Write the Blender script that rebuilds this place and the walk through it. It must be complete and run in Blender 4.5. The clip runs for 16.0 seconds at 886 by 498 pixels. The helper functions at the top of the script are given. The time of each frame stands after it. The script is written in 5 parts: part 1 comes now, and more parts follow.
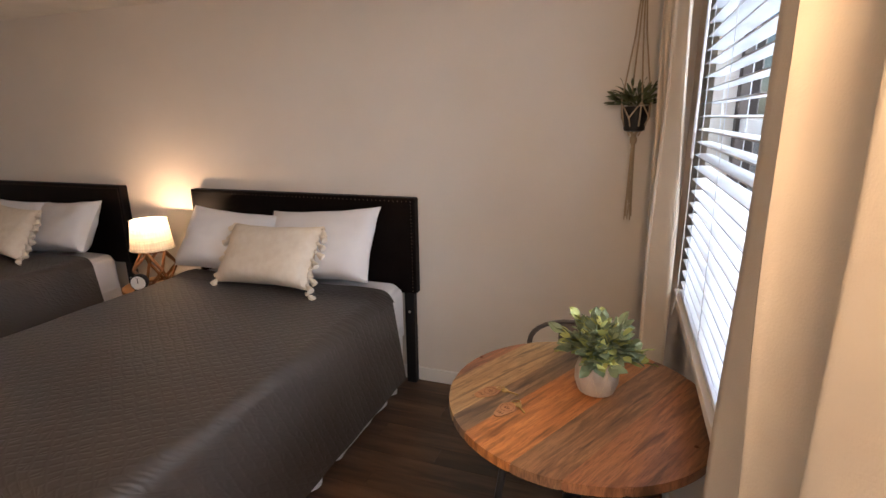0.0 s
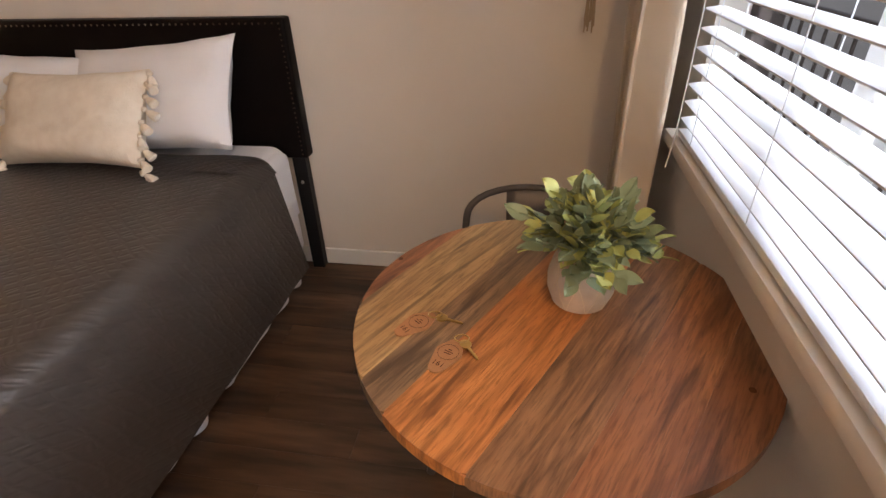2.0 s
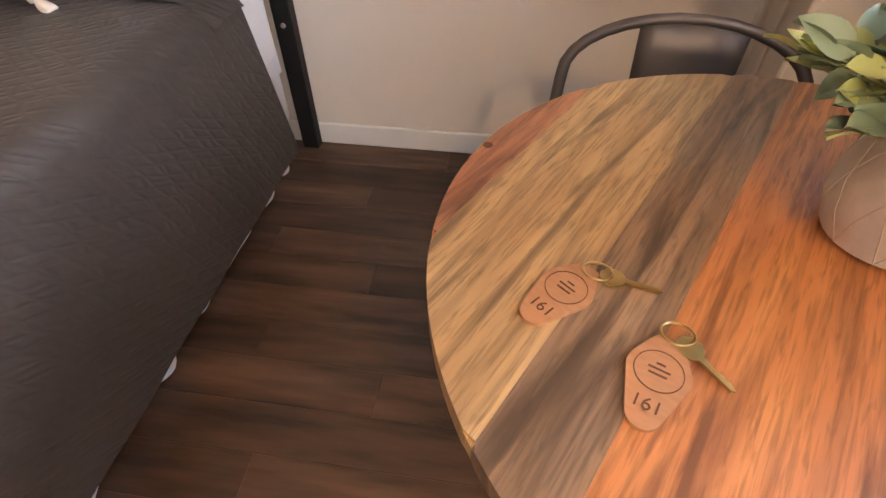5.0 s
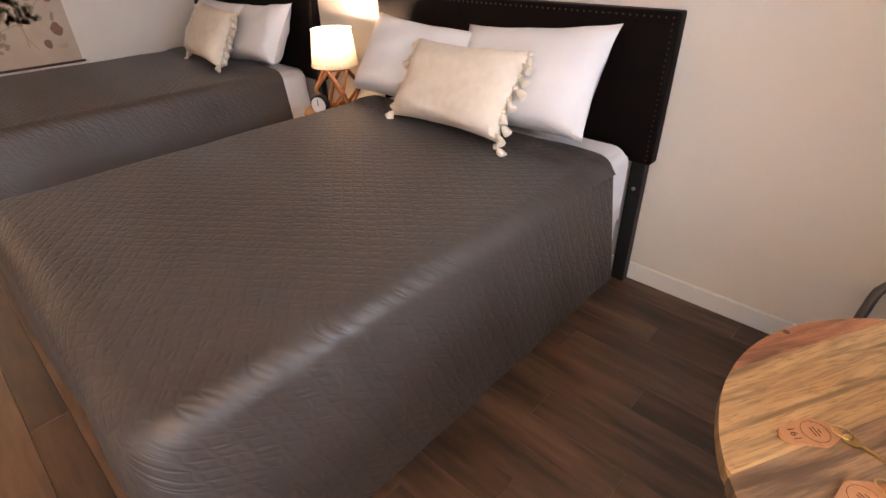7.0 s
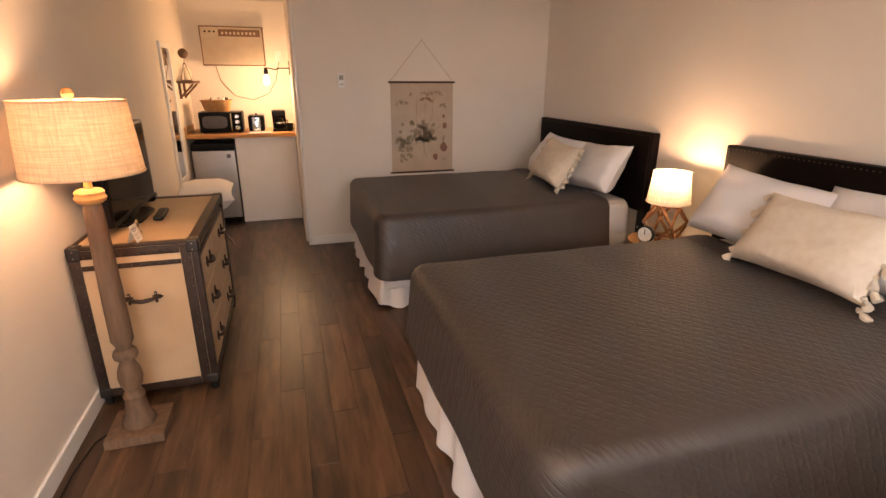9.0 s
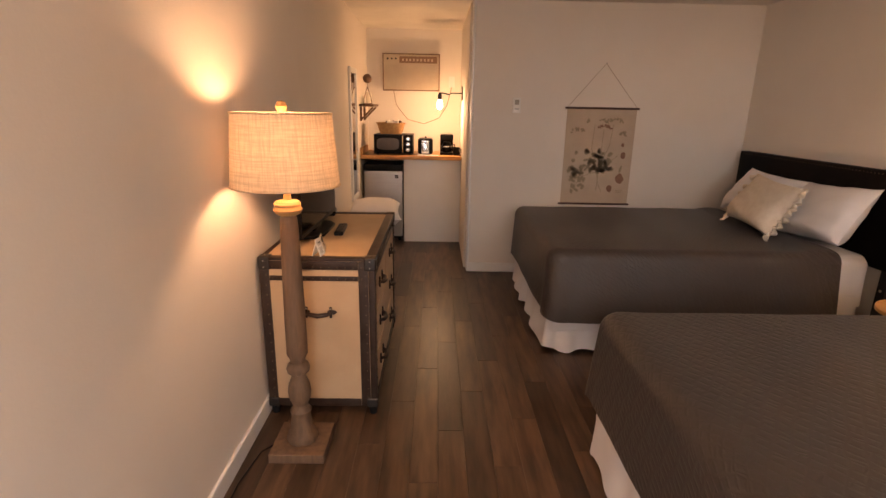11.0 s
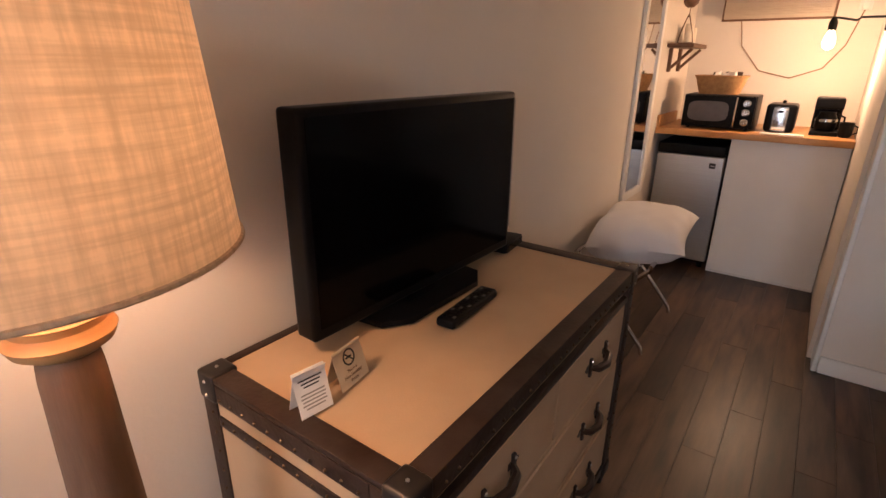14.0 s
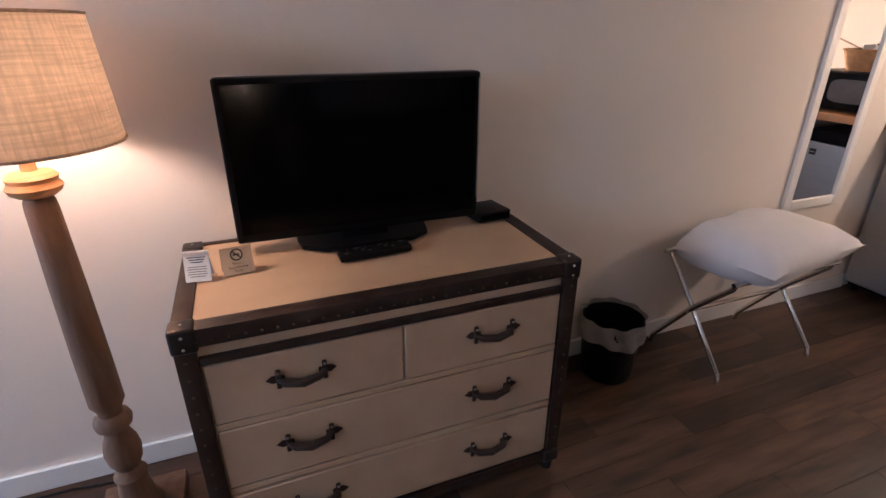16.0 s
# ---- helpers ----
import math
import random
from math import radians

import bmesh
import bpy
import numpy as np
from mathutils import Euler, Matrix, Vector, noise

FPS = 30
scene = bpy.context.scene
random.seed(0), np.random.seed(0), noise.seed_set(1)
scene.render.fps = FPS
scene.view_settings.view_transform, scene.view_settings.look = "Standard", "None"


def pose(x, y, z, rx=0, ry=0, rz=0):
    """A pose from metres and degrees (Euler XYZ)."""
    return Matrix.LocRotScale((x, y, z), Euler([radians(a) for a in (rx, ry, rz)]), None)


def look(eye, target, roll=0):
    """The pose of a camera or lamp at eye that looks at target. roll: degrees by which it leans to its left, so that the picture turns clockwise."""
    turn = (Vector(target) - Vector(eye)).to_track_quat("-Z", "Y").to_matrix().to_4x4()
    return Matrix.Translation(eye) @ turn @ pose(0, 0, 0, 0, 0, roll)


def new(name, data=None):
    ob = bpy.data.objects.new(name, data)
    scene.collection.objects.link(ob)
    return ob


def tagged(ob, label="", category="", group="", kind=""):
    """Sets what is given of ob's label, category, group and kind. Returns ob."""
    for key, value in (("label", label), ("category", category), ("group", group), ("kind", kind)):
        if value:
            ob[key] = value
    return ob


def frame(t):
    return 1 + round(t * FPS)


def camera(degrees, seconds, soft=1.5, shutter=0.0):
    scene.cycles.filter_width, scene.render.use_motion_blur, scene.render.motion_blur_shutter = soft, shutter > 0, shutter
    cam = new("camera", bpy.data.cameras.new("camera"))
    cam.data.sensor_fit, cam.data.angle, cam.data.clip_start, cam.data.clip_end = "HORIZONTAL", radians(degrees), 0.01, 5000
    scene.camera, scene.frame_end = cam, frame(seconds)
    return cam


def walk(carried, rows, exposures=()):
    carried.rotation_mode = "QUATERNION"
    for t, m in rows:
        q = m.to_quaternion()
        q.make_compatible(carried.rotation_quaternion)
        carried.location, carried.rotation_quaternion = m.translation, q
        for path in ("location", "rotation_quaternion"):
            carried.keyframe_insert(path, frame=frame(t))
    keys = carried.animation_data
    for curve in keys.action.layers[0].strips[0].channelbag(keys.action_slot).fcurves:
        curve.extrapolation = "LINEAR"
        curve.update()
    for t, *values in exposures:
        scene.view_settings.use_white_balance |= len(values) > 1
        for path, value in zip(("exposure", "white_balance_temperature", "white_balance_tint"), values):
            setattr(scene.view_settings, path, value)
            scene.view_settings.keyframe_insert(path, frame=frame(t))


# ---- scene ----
LENS = 82.44
ROWS = [
    (0, 0.796, 0.719, 1.557, 75.57, 19.71, 0.76),
    (0.5, 0.744, 0.775, 1.516, 72.94, 14.25, 1.10),
    (1, 0.723, 0.886, 1.468, 69.75, 13.39, 1.36),
    (1.5, 0.709, 1.122, 1.431, 65.08, 12.72, 1.75),
    (2, 0.646, 1.336, 1.379, 58.13, 10.38, 2.13),
    (2.5, 0.553, 1.608, 1.242, 51.33, 6.23, 1.28),
    (3, 0.519, 1.763, 1.086, 46.13, 2.99, 1.14),
    (3.2, 0.512, 1.801, 1.044, 44.33, 2.21, 1.53),
    (5.5, 0.383, 1.700, 1.170, 44.52, 14.74, 0.38),
    (6, 0.380, 1.576, 1.272, 48.97, 24.33, 0.98),
    (6.2, 0.384, 1.545, 1.298, 50.92, 28.65, 1.17),
    (6.5, 0.408, 1.480, 1.315, 54.33, 35.19, 1.77),
    (7, 0.410, 1.352, 1.377, 58.08, 43.86, 1.53),
    (7.5, 0.403, 1.193, 1.437, 61.13, 51.12, 1.17),
    (8, 0.420, 1.034, 1.448, 64.57, 58.14, 0.47),
    (8.5, 0.433, 0.955, 1.468, 68.03, 66.07, 0.12),
    (9, 0.458, 0.871, 1.485, 71.41, 73.09, -0.19),
    (9.5, 0.473, 0.837, 1.488, 73.35, 77.57, -0.51),
    (10, 0.460, 0.832, 1.480, 73.73, 81.45, -0.62),
    (10.2, 0.445, 0.809, 1.467, 74.12, 83.32, -0.65),
    (12.3, -0.589, 0.626, 1.389, 71.85, 98.37, -0.79),
    (12.5, -0.694, 0.674, 1.373, 71.44, 100.53, -0.48),
    (13, -0.944, 0.824, 1.361, 70.46, 106.80, -0.15),
    (13.5, -1.259, 0.837, 1.313, 69.84, 115.11, -0.33),
    (14, -1.576, 0.769, 1.338, 69.69, 125.71, -0.54),
    (14.5, -1.833, 0.881, 1.353, 68.91, 137.10, -0.80),
    (15, -2.059, 1.015, 1.350, 68.20, 144.56, -0.44),
    (15.5, -2.207, 1.161, 1.363, 67.22, 151.93, -0.32),
    (16, -2.182, 1.487, 1.384, 66.17, 158.55, -0.10),
]
cam = camera(LENS, 16.0)
walk(cam, [(t, pose(x, y, z, 0, 0, yaw) @ pose(0, 0, 0, rx) @ pose(0, 0, 0, 0, 0, -roll)) for t, x, y, z, rx, yaw, roll in ROWS],
     exposures=[(0.0, -0.45, 6100, 10), (1.5, -0.55, 6300, 11), (3.0, 0.1, 7000, 15), (5.5, 0.35, 5900, 12), (7.5, 0.3, 6200, 13), (10.0, -0.25, 7500, 19), (12.5, -0.4, 7500, 21), (14.5, -0.35, 5500, 16), (16.0, -0.1, 4700, 12)])

# ---- world, sun and lamps ----
world = bpy.data.worlds.new("sky")
scene.world = world
world.use_nodes = True
sky = world.node_tree.nodes.new("ShaderNodeTexSky")
sky.sky_type, sky.sun_disc = "NISHITA", False
sky.sun_elevation, sky.sun_rotation = radians(48), radians(250)
world.node_tree.links.new(sky.outputs["Color"], world.node_tree.nodes["Background"].inputs["Color"])
world.node_tree.nodes["Background"].inputs["Strength"].default_value = 0.10


def lamp(name, kind, place, watts, colour, size=0.03, target=None):
    data = bpy.data.lights.new(name, kind)
    data.energy, data.color = watts, colour
    if kind == "SUN":
        data.angle = radians(0.6)
    elif kind != "AREA":
        data.shadow_soft_size = size
    ob = new(name, data)
    ob.matrix_world = look(place, target) if target else Matrix.Translation(place)
    return ob


WARM = (1.0, 0.60, 0.34)
lamp("sun", "SUN", (-5, 3, 9), 3.0, (1.0, 0.95, 0.88), target=(3, 0, 0))
lamp("nightstand_bulb_light", "POINT", (-2.06, 3.09, 0.925), 34.0, WARM)
lamp("floor_lamp_bulb_light", "POINT", (-1.73, 0.137, 1.285), 22.0, WARM, 0.055)
lamp("kitchen_bulb_light", "POINT", (-5.32, 0.725, 1.385), 25.0, (1.0, 0.62, 0.34))
# added out of view near the entry to warm the near curtain
lamp("unseen_entry_light", "POINT", (0.92, 0.86, 1.93), 48.0, (1.0, 0.62, 0.33), 0.05)
day = lamp("open_sky_daylight", "AREA", (3.2, 2.1, 2.7), 480.0, (0.86, 0.92, 1.0), target=(0.6, 1.8, 1.1))
day.data.shape, day.data.size, day.data.size_y = "RECTANGLE", 3.0, 2.0
entrance = lamp("entrance_daylight", "AREA", (1.13, 0.34, 1.02), 20.0, (0.78, 0.88, 1.0), target=(-1.0, 0.42, 0.50))
entrance.data.shape, entrance.data.size, entrance.data.size_y = "RECTANGLE", 0.68, 1.9


# ---- materials ----
def material(name, colour, rough=0.6, metal=0.0, second=None, scale=8.0, stretch=(1, 1, 1), bump=0.0, bump_scale=60.0, per_piece=0.0, fine=0.0):
    """Colour broken up by a broad and a fine noise, with a fine relief."""
    m = bpy.data.materials.new(name)
    m.use_nodes = True
    n, l = m.node_tree.nodes, m.node_tree.links
    b = n["Principled BSDF"]
    b.inputs["Roughness"].default_value, b.inputs["Metallic"].default_value = rough, metal
    co = n.new("ShaderNodeTexCoord")
    mp = n.new("ShaderNodeMapping")
    mp.inputs["Scale"].default_value = stretch
    l.new(co.outputs["Object"], mp.inputs["Vector"])
    big = n.new("ShaderNodeTexNoise")
    big.inputs["Scale"].default_value, big.inputs["Detail"].default_value = scale, 6
    l.new(mp.outputs[0], big.inputs["Vector"])
    ramp = n.new("ShaderNodeMapRange")
    ramp.inputs["From Min"].default_value, ramp.inputs["From Max"].default_value = 0.32, 0.68
    l.new(big.outputs["Fac"], ramp.inputs["Value"])
    mix = n.new("ShaderNodeMix")
    mix.data_type = "RGBA"
    second = second or tuple(c * 0.86 for c in colour)
    mix.inputs["A"].default_value, mix.inputs["B"].default_value = (*colour, 1), (*second, 1)
    l.new(ramp.outputs[0], mix.inputs["Factor"])
    out = mix.outputs["Result"]
    if per_piece:
        info = n.new("ShaderNodeObjectInfo")
        hsv = n.new("ShaderNodeHueSaturation")
        r = n.new("ShaderNodeMapRange")
        r.inputs["To Min"].default_value, r.inputs["To Max"].default_value = 1 - per_piece, 1 + per_piece
        l.new(info.outputs["Random"], r.inputs["Value"])
        l.new(r.outputs[0], hsv.inputs["Value"])
        l.new(out, hsv.inputs["Color"])
        out = hsv.outputs["Color"]
        add = n.new("ShaderNodeVectorMath")
        add.operation = "ADD"
        l.new(mp.outputs[0], add.inputs[0])
        mul = n.new("ShaderNodeMath")
        mul.operation, mul.inputs[1].default_value = "MULTIPLY", 37.0
        l.new(info.outputs["Random"], mul.inputs[0])
        l.new(mul.outputs[0], add.inputs[1])
        l.new(add.outputs[0], big.inputs["Vector"])
    l.new(out, b.inputs["Base Color"])
    if bump:
        fine_n = n.new("ShaderNodeTexNoise")
        fine_n.inputs["Scale"].default_value, fine_n.inputs["Detail"].default_value = bump_scale, 4
        l.new(mp.outputs[0], fine_n.inputs["Vector"])
        bp = n.new("ShaderNodeBump")
        bp.inputs["Strength"].default_value, bp.inputs["Distance"].default_value = bump, 0.004
        l.new(fine_n.outputs["Fac"], bp.inputs["Height"])
        l.new(bp.outputs[0], b.inputs["Normal"])
    return m


def shade_material(name, colour, glow=0.55):
    """Woven lampshade cloth that lets light through."""
    m = material(name, colour, 0.9, scale=3)
    n, l = m.node_tree.nodes, m.node_tree.links
    b = n["Principled BSDF"]
    co = n.new("ShaderNodeTexCoord")
    weave = []
    for stretch in ((9, 9, 160), (150, 150, 8)):
        mp = n.new("ShaderNodeMapping")
        mp.inputs["Scale"].default_value = stretch
        l.new(co.outputs["Object"], mp.inputs["Vector"])
        t = n.new("ShaderNodeTexNoise")
        t.inputs["Scale"].default_value, t.inputs["Detail"].default_value = 1.0, 3
        l.new(mp.outputs[0], t.inputs["Vector"])
        weave.append(t)
    mul = n.new("ShaderNodeMath")
    mul.operation = "MULTIPLY"
    l.new(weave[0].outputs["Fac"], mul.inputs[0])
    l.new(weave[1].outputs["Fac"], mul.inputs[1])
    r = n.new("ShaderNodeMapRange")
    r.inputs["From Min"].default_value, r.inputs["From Max"].default_value = 0.13, 0.38
    l.new(mul.outputs[0], r.inputs["Value"])
    mix = n.new("ShaderNodeMix")
    mix.data_type = "RGBA"
    mix.inputs["A"].default_value = (*[c * 0.68 for c in colour], 1)
    mix.inputs["B"].default_value = (*colour, 1)
    l.new(r.outputs[0], mix.inputs["Factor"])
    l.new(mix.outputs["Result"], b.inputs["Base Color"])
    tr = n.new("ShaderNodeBsdfTranslucent")
    l.new(mix.outputs["Result"], tr.inputs["Color"])
    ms = n.new("ShaderNodeMixShader")
    ms.inputs["Fac"].default_value = glow
    l.new(b.outputs[0], ms.inputs[1])
    l.new(tr.outputs[0], ms.inputs[2])
    l.new(ms.outputs[0], n["Material Output"].inputs["Surface"])
    return m


def quilt_material(name, colour):
    m = material(name, colour, 0.50, scale=5, second=tuple(c * 0.9 for c in colour))
    n, l = m.node_tree.nodes, m.node_tree.links
    b = n["Principled BSDF"]
    b.inputs["Sheen Weight"].default_value = 0.04
    co = n.new("ShaderNodeTexCoord")
    sep = n.new("ShaderNodeSeparateXYZ")
    l.new(co.outputs["Object"], sep.inputs[0])
    com = n.new("ShaderNodeCombineXYZ")
    for k in (0, 1):
        ad = n.new("ShaderNodeMath")
        ad.operation = "ADD"
        l.new(sep.outputs[k], ad.inputs[0])
        l.new(sep.outputs[2], ad.inputs[1])
        l.new(ad.outputs[0], com.inputs[k])
    heights = []
    for turn in (38, -38):
        mp = n.new("ShaderNodeMapping")
        mp.inputs["Rotation"].default_value = (0, 0, radians(turn))
        wob = n.new("ShaderNodeTexNoise")
        wob.inputs["Scale"].default_value = 9.0
        l.new(com.outputs[0], wob.inputs["Vector"])
        sc = n.new("ShaderNodeVectorMath")
        sc.operation = "MULTIPLY_ADD"
        l.new(wob.outputs["Color"], sc.inputs[0])
        sc.inputs[1].default_value = (0.035, 0.035, 0.0)
        l.new(com.outputs[0], sc.inputs[2])
        l.new(sc.outputs[0], mp.inputs["Vector"])
        br = n.new("ShaderNodeTexBrick")
        br.inputs["Scale"].default_value = 1.0
        br.inputs["Brick Width"].default_value, br.inputs["Row Height"].default_value = 0.105, 0.036
        br.inputs["Mortar Size"].default_value, br.inputs["Mortar Smooth"].default_value = 0.009, 1.0
        l.new(mp.outputs[0], br.inputs["Vector"])
        heights.append(br.outputs["Fac"])
    mx = n.new("ShaderNodeMath")
    mx.operation = "MAXIMUM"
    l.new(heights[0], mx.inputs[0])
    l.new(heights[1], mx.inputs[1])
    cloth = n.new("ShaderNodeTexNoise")
    cloth.inputs["Scale"].default_value = 14.0
    l.new(co.outputs["Object"], cloth.inputs["Vector"])
    ad = n.new("ShaderNodeMath")
    ad.operation = "SUBTRACT"
    l.new(cloth.outputs["Fac"], ad.inputs[0])
    l.new(mx.outputs[0], ad.inputs[1])
    bp = n.new("ShaderNodeBump")
    bp.inputs["Strength"].default_value, bp.inputs["Distance"].default_value = 0.30, 0.005
    l.new(ad.outputs[0], bp.inputs["Height"])
    l.new(bp.outputs[0], b.inputs["Normal"])
    return m


def board_material(c1, c2, c3, shift):
    """Figured mango wood: wandering grain bands, dark streaks and fine pores along y."""
    m = bpy.data.materials.new("mango_board")
    m.use_nodes = True
    n, l = m.node_tree.nodes, m.node_tree.links
    b = n["Principled BSDF"]
    b.inputs["Roughness"].default_value = 0.4
    co = n.new("ShaderNodeTexCoord")

    def layer(kind, scale, stretch, **extra):
        mp = n.new("ShaderNodeMapping")
        mp.inputs["Scale"].default_value, mp.inputs["Location"].default_value = stretch, (shift, shift * 2.3, shift)
        l.new(co.outputs["Object"], mp.inputs["Vector"])
        t = n.new(kind)
        t.inputs["Scale"].default_value = scale
        for k, v in extra.items():
            t.inputs[k.replace("_", " ")].default_value = v
        l.new(mp.outputs[0], t.inputs["Vector"])
        return t.outputs["Fac"]

    def spread(value, lo, hi):
        r = n.new("ShaderNodeMapRange")
        r.inputs["From Min"].default_value, r.inputs["From Max"].default_value = lo, hi
        l.new(value, r.inputs["Value"])
        return r.outputs[0]

    def blend(a, b2, f):
        mix = n.new("ShaderNodeMix")
        mix.data_type = "RGBA"
        for socket, v in (("A", a), ("B", b2)):
            if isinstance(v, tuple):
                mix.inputs[socket].default_value = (*v, 1)
            else:
                l.new(v, mix.inputs[socket])
        l.new(f, mix.inputs["Factor"])
        return mix.outputs["Result"]
    bands = layer("ShaderNodeTexWave", 8.0, (1.0, 0.14, 1.0), Distortion=13.0, Detail=4.0, Detail_Scale=1.6)
    broad = layer("ShaderNodeTexNoise", 5.0, (2.2, 0.7, 1.0), Detail=5.0, Distortion=1.2)
    streak = layer("ShaderNodeTexNoise", 8.0, (5.0, 0.45, 1.0), Detail=8.0, Distortion=0.6)
    pores = layer("ShaderNodeTexNoise", 60.0, (6.0, 0.35, 1.0), Detail=3.0)
    colour = blend(c1, c2, spread(broad, 0.38, 0.66))
    half = n.new("ShaderNodeMath")
    half.operation, half.inputs[1].default_value = "MULTIPLY", 0.7
    l.new(bands, half.inputs[0])
    colour = blend(colour, c2, half.outputs[0])
    colour = blend(colour, c3, spread(streak, 0.52, 0.66))
    flame = layer("ShaderNodeTexWave", 3.2, (3.2, 0.55, 1.0), Distortion=9.0, Detail=3.0, Detail_Scale=1.1, Detail_Roughness=0.6)
    faint = n.new("ShaderNodeMath")
    faint.operation, faint.inputs[1].default_value = "MULTIPLY", 0.45
    l.new(spread(flame, 0.62, 0.98), faint.inputs[0])
    colour = blend(colour, tuple(0.62 * v for v in c2), faint.outputs[0])
    flecks = layer("ShaderNodeTexNoise", 26.0, (7.0, 0.9, 1.0), Detail=6.0, Distortion=0.3)
    dark = n.new("ShaderNodeMath")
    dark.operation, dark.inputs[1].default_value = "MULTIPLY", 0.45
    l.new(spread(flecks, 0.57, 0.70), dark.inputs[0])
    colour = blend(colour, tuple(0.55 * v for v in c3), dark.outputs[0])
    low = n.new("ShaderNodeMath")
    low.operation, low.inputs[1].default_value = "MULTIPLY", 0.5
    l.new(spread(pores, 0.48, 0.66), low.inputs[0])
    colour = blend(colour, c3, low.outputs[0])
    l.new(colour, b.inputs["Base Color"])
    bp = n.new("ShaderNodeBump")
    bp.inputs["Strength"].default_value, bp.inputs["Distance"].default_value = 0.12, 0.002
    l.new(pores, bp.inputs["Height"])
    l.new(bp.outputs[0], b.inputs["Normal"])
    return m


def glow_material(name, colour, strength):
    m = bpy.data.materials.new(name)
    m.use_nodes = True
    b = m.node_tree.nodes["Principled BSDF"]
    b.inputs["Emission Color"].default_value, b.inputs["Emission Strength"].default_value = (*colour, 1), strength
    return m


def glass_material(name):
    m = bpy.data.materials.new(name)
    m.use_nodes = True
    b = m.node_tree.nodes["Principled BSDF"]
    b.inputs["Transmission Weight"].default_value, b.inputs["Roughness"].default_value, b.inputs["IOR"].default_value = 1.0, 0.0, 1.02
    return m


PAINT = material("wall_paint", (0.73, 0.675, 0.61), 0.75, second=(0.70, 0.645, 0.58), scale=2.5, bump=0.12, bump_scale=90)
CEIL = material("ceiling_paint", (0.74, 0.71, 0.65), 0.85, scale=3, bump=0.2, bump_scale=60)
WHITE = material("white_trim_paint", (0.78, 0.77, 0.74), 0.42, second=(0.74, 0.73, 0.70), scale=4, bump=0.06)
PLANK = material("vinyl_plank", (0.108, 0.060, 0.034), 0.38, second=(0.030, 0.017, 0.010), scale=2.6, stretch=(1.3, 9, 4), bump=0.14, bump_scale=9, per_piece=0.45)
QUILT = quilt_material("grey_quilt", (0.047, 0.037, 0.032))
LINEN = material("white_linen", (0.80, 0.79, 0.80), 0.85, second=(0.75, 0.74, 0.76), scale=6, bump=0.5, bump_scale=7)
CREAM = material("cream_woven_cotton", (0.76, 0.68, 0.57), 0.95, second=(0.70, 0.61, 0.50), scale=30, bump=0.5, bump_scale=150)
LEATHER = material("dark_brown_leather", (0.006, 0.0038, 0.0034), 0.5, second=(0.004, 0.0026, 0.0024), scale=12, bump=0.12, bump_scale=160)
BLACK = material("black_steel", (0.012, 0.011, 0.011), 0.45, scale=10, bump=0.05)
GUN = material("gunmetal", (0.13, 0.115, 0.105), 0.5, 0.7, second=(0.09, 0.08, 0.075), scale=9, bump=0.05)
CHROME = material("chrome", (0.75, 0.74, 0.72), 0.14, 1.0, scale=5)
STEEL = material("brushed_steel", (0.42, 0.42, 0.42), 0.38, 0.8, second=(0.38, 0.38, 0.38), scale=5, stretch=(1, 1, 40), bump=0.04)
BRASS = material("brass", (0.60, 0.42, 0.17), 0.3, 1.0, second=(0.5, 0.34, 0.13), scale=30)
SCREEN = material("tv_screen", (0.0015, 0.0015, 0.0018), 0.12, scale=4)
PLASTIC = material("black_plastic", (0.005, 0.005, 0.0055), 0.34, second=(0.007, 0.007, 0.0075), scale=20)
SATIN = material("nickel", (0.5, 0.47, 0.42), 0.3, 1.0, scale=20)
CANVAS = material("trunk_canvas", (0.49, 0.345, 0.21), 0.6, second=(0.43, 0.295, 0.175), scale=5, bump=0.12, bump_scale=220)
DRAWERCLOTH = material("drawer_canvas", (0.46, 0.325, 0.205), 0.6, second=(0.40, 0.275, 0.17), scale=6, bump=0.12, bump_scale=220)
STRAP = material("studded_leather_strap", (0.024, 0.013, 0.009), 0.42, second=(0.042, 0.028, 0.021), scale=14, bump=0.2, bump_scale=90)
LAMPWOOD = material("weathered_lamp_wood", (0.17, 0.098, 0.056), 0.7, second=(0.105, 0.06, 0.034), scale=5, stretch=(8, 8, 1.2), bump=0.25, bump_scale=16)
PALEWOOD = material("honey_wood", (0.50, 0.28, 0.11), 0.5, second=(0.38, 0.19, 0.07), scale=6, stretch=(2, 2, 10))
FRAMEWOOD = material("walnut_lamp_wood", (0.28, 0.12, 0.045), 0.5, second=(0.20, 0.085, 0.03), scale=10, stretch=(4, 4, 4))
BUTCHER = material("butcher_block", (0.52, 0.27, 0.095), 0.42, second=(0.40, 0.19, 0.06), scale=4, stretch=(14, 2, 2), bump=0.05)
SHELFWOOD = material("dark_shelf_wood", (0.14, 0.07, 0.035), 0.55, scale=6, stretch=(6, 1, 6))
DRAPE = material("linen_drape", (0.60, 0.53, 0.43), 0.9, second=(0.56, 0.49, 0.40), scale=12, bump=0.15, bump_scale=300)
SLAT = material("white_blind_slat", (0.80, 0.82, 0.86), 0.4, scale=4)
BROWNFRAME = material("bronze_window_frame", (0.06, 0.045, 0.038), 0.5, scale=10)
PAPER = material("kraft_paper_print", (0.50, 0.40, 0.31), 0.9, second=(0.45, 0.355, 0.27), scale=7, bump=0.05)
INK = material("faded_green_ink", (0.26, 0.21, 0.145), 0.9, second=(0.32, 0.26, 0.18), scale=30)
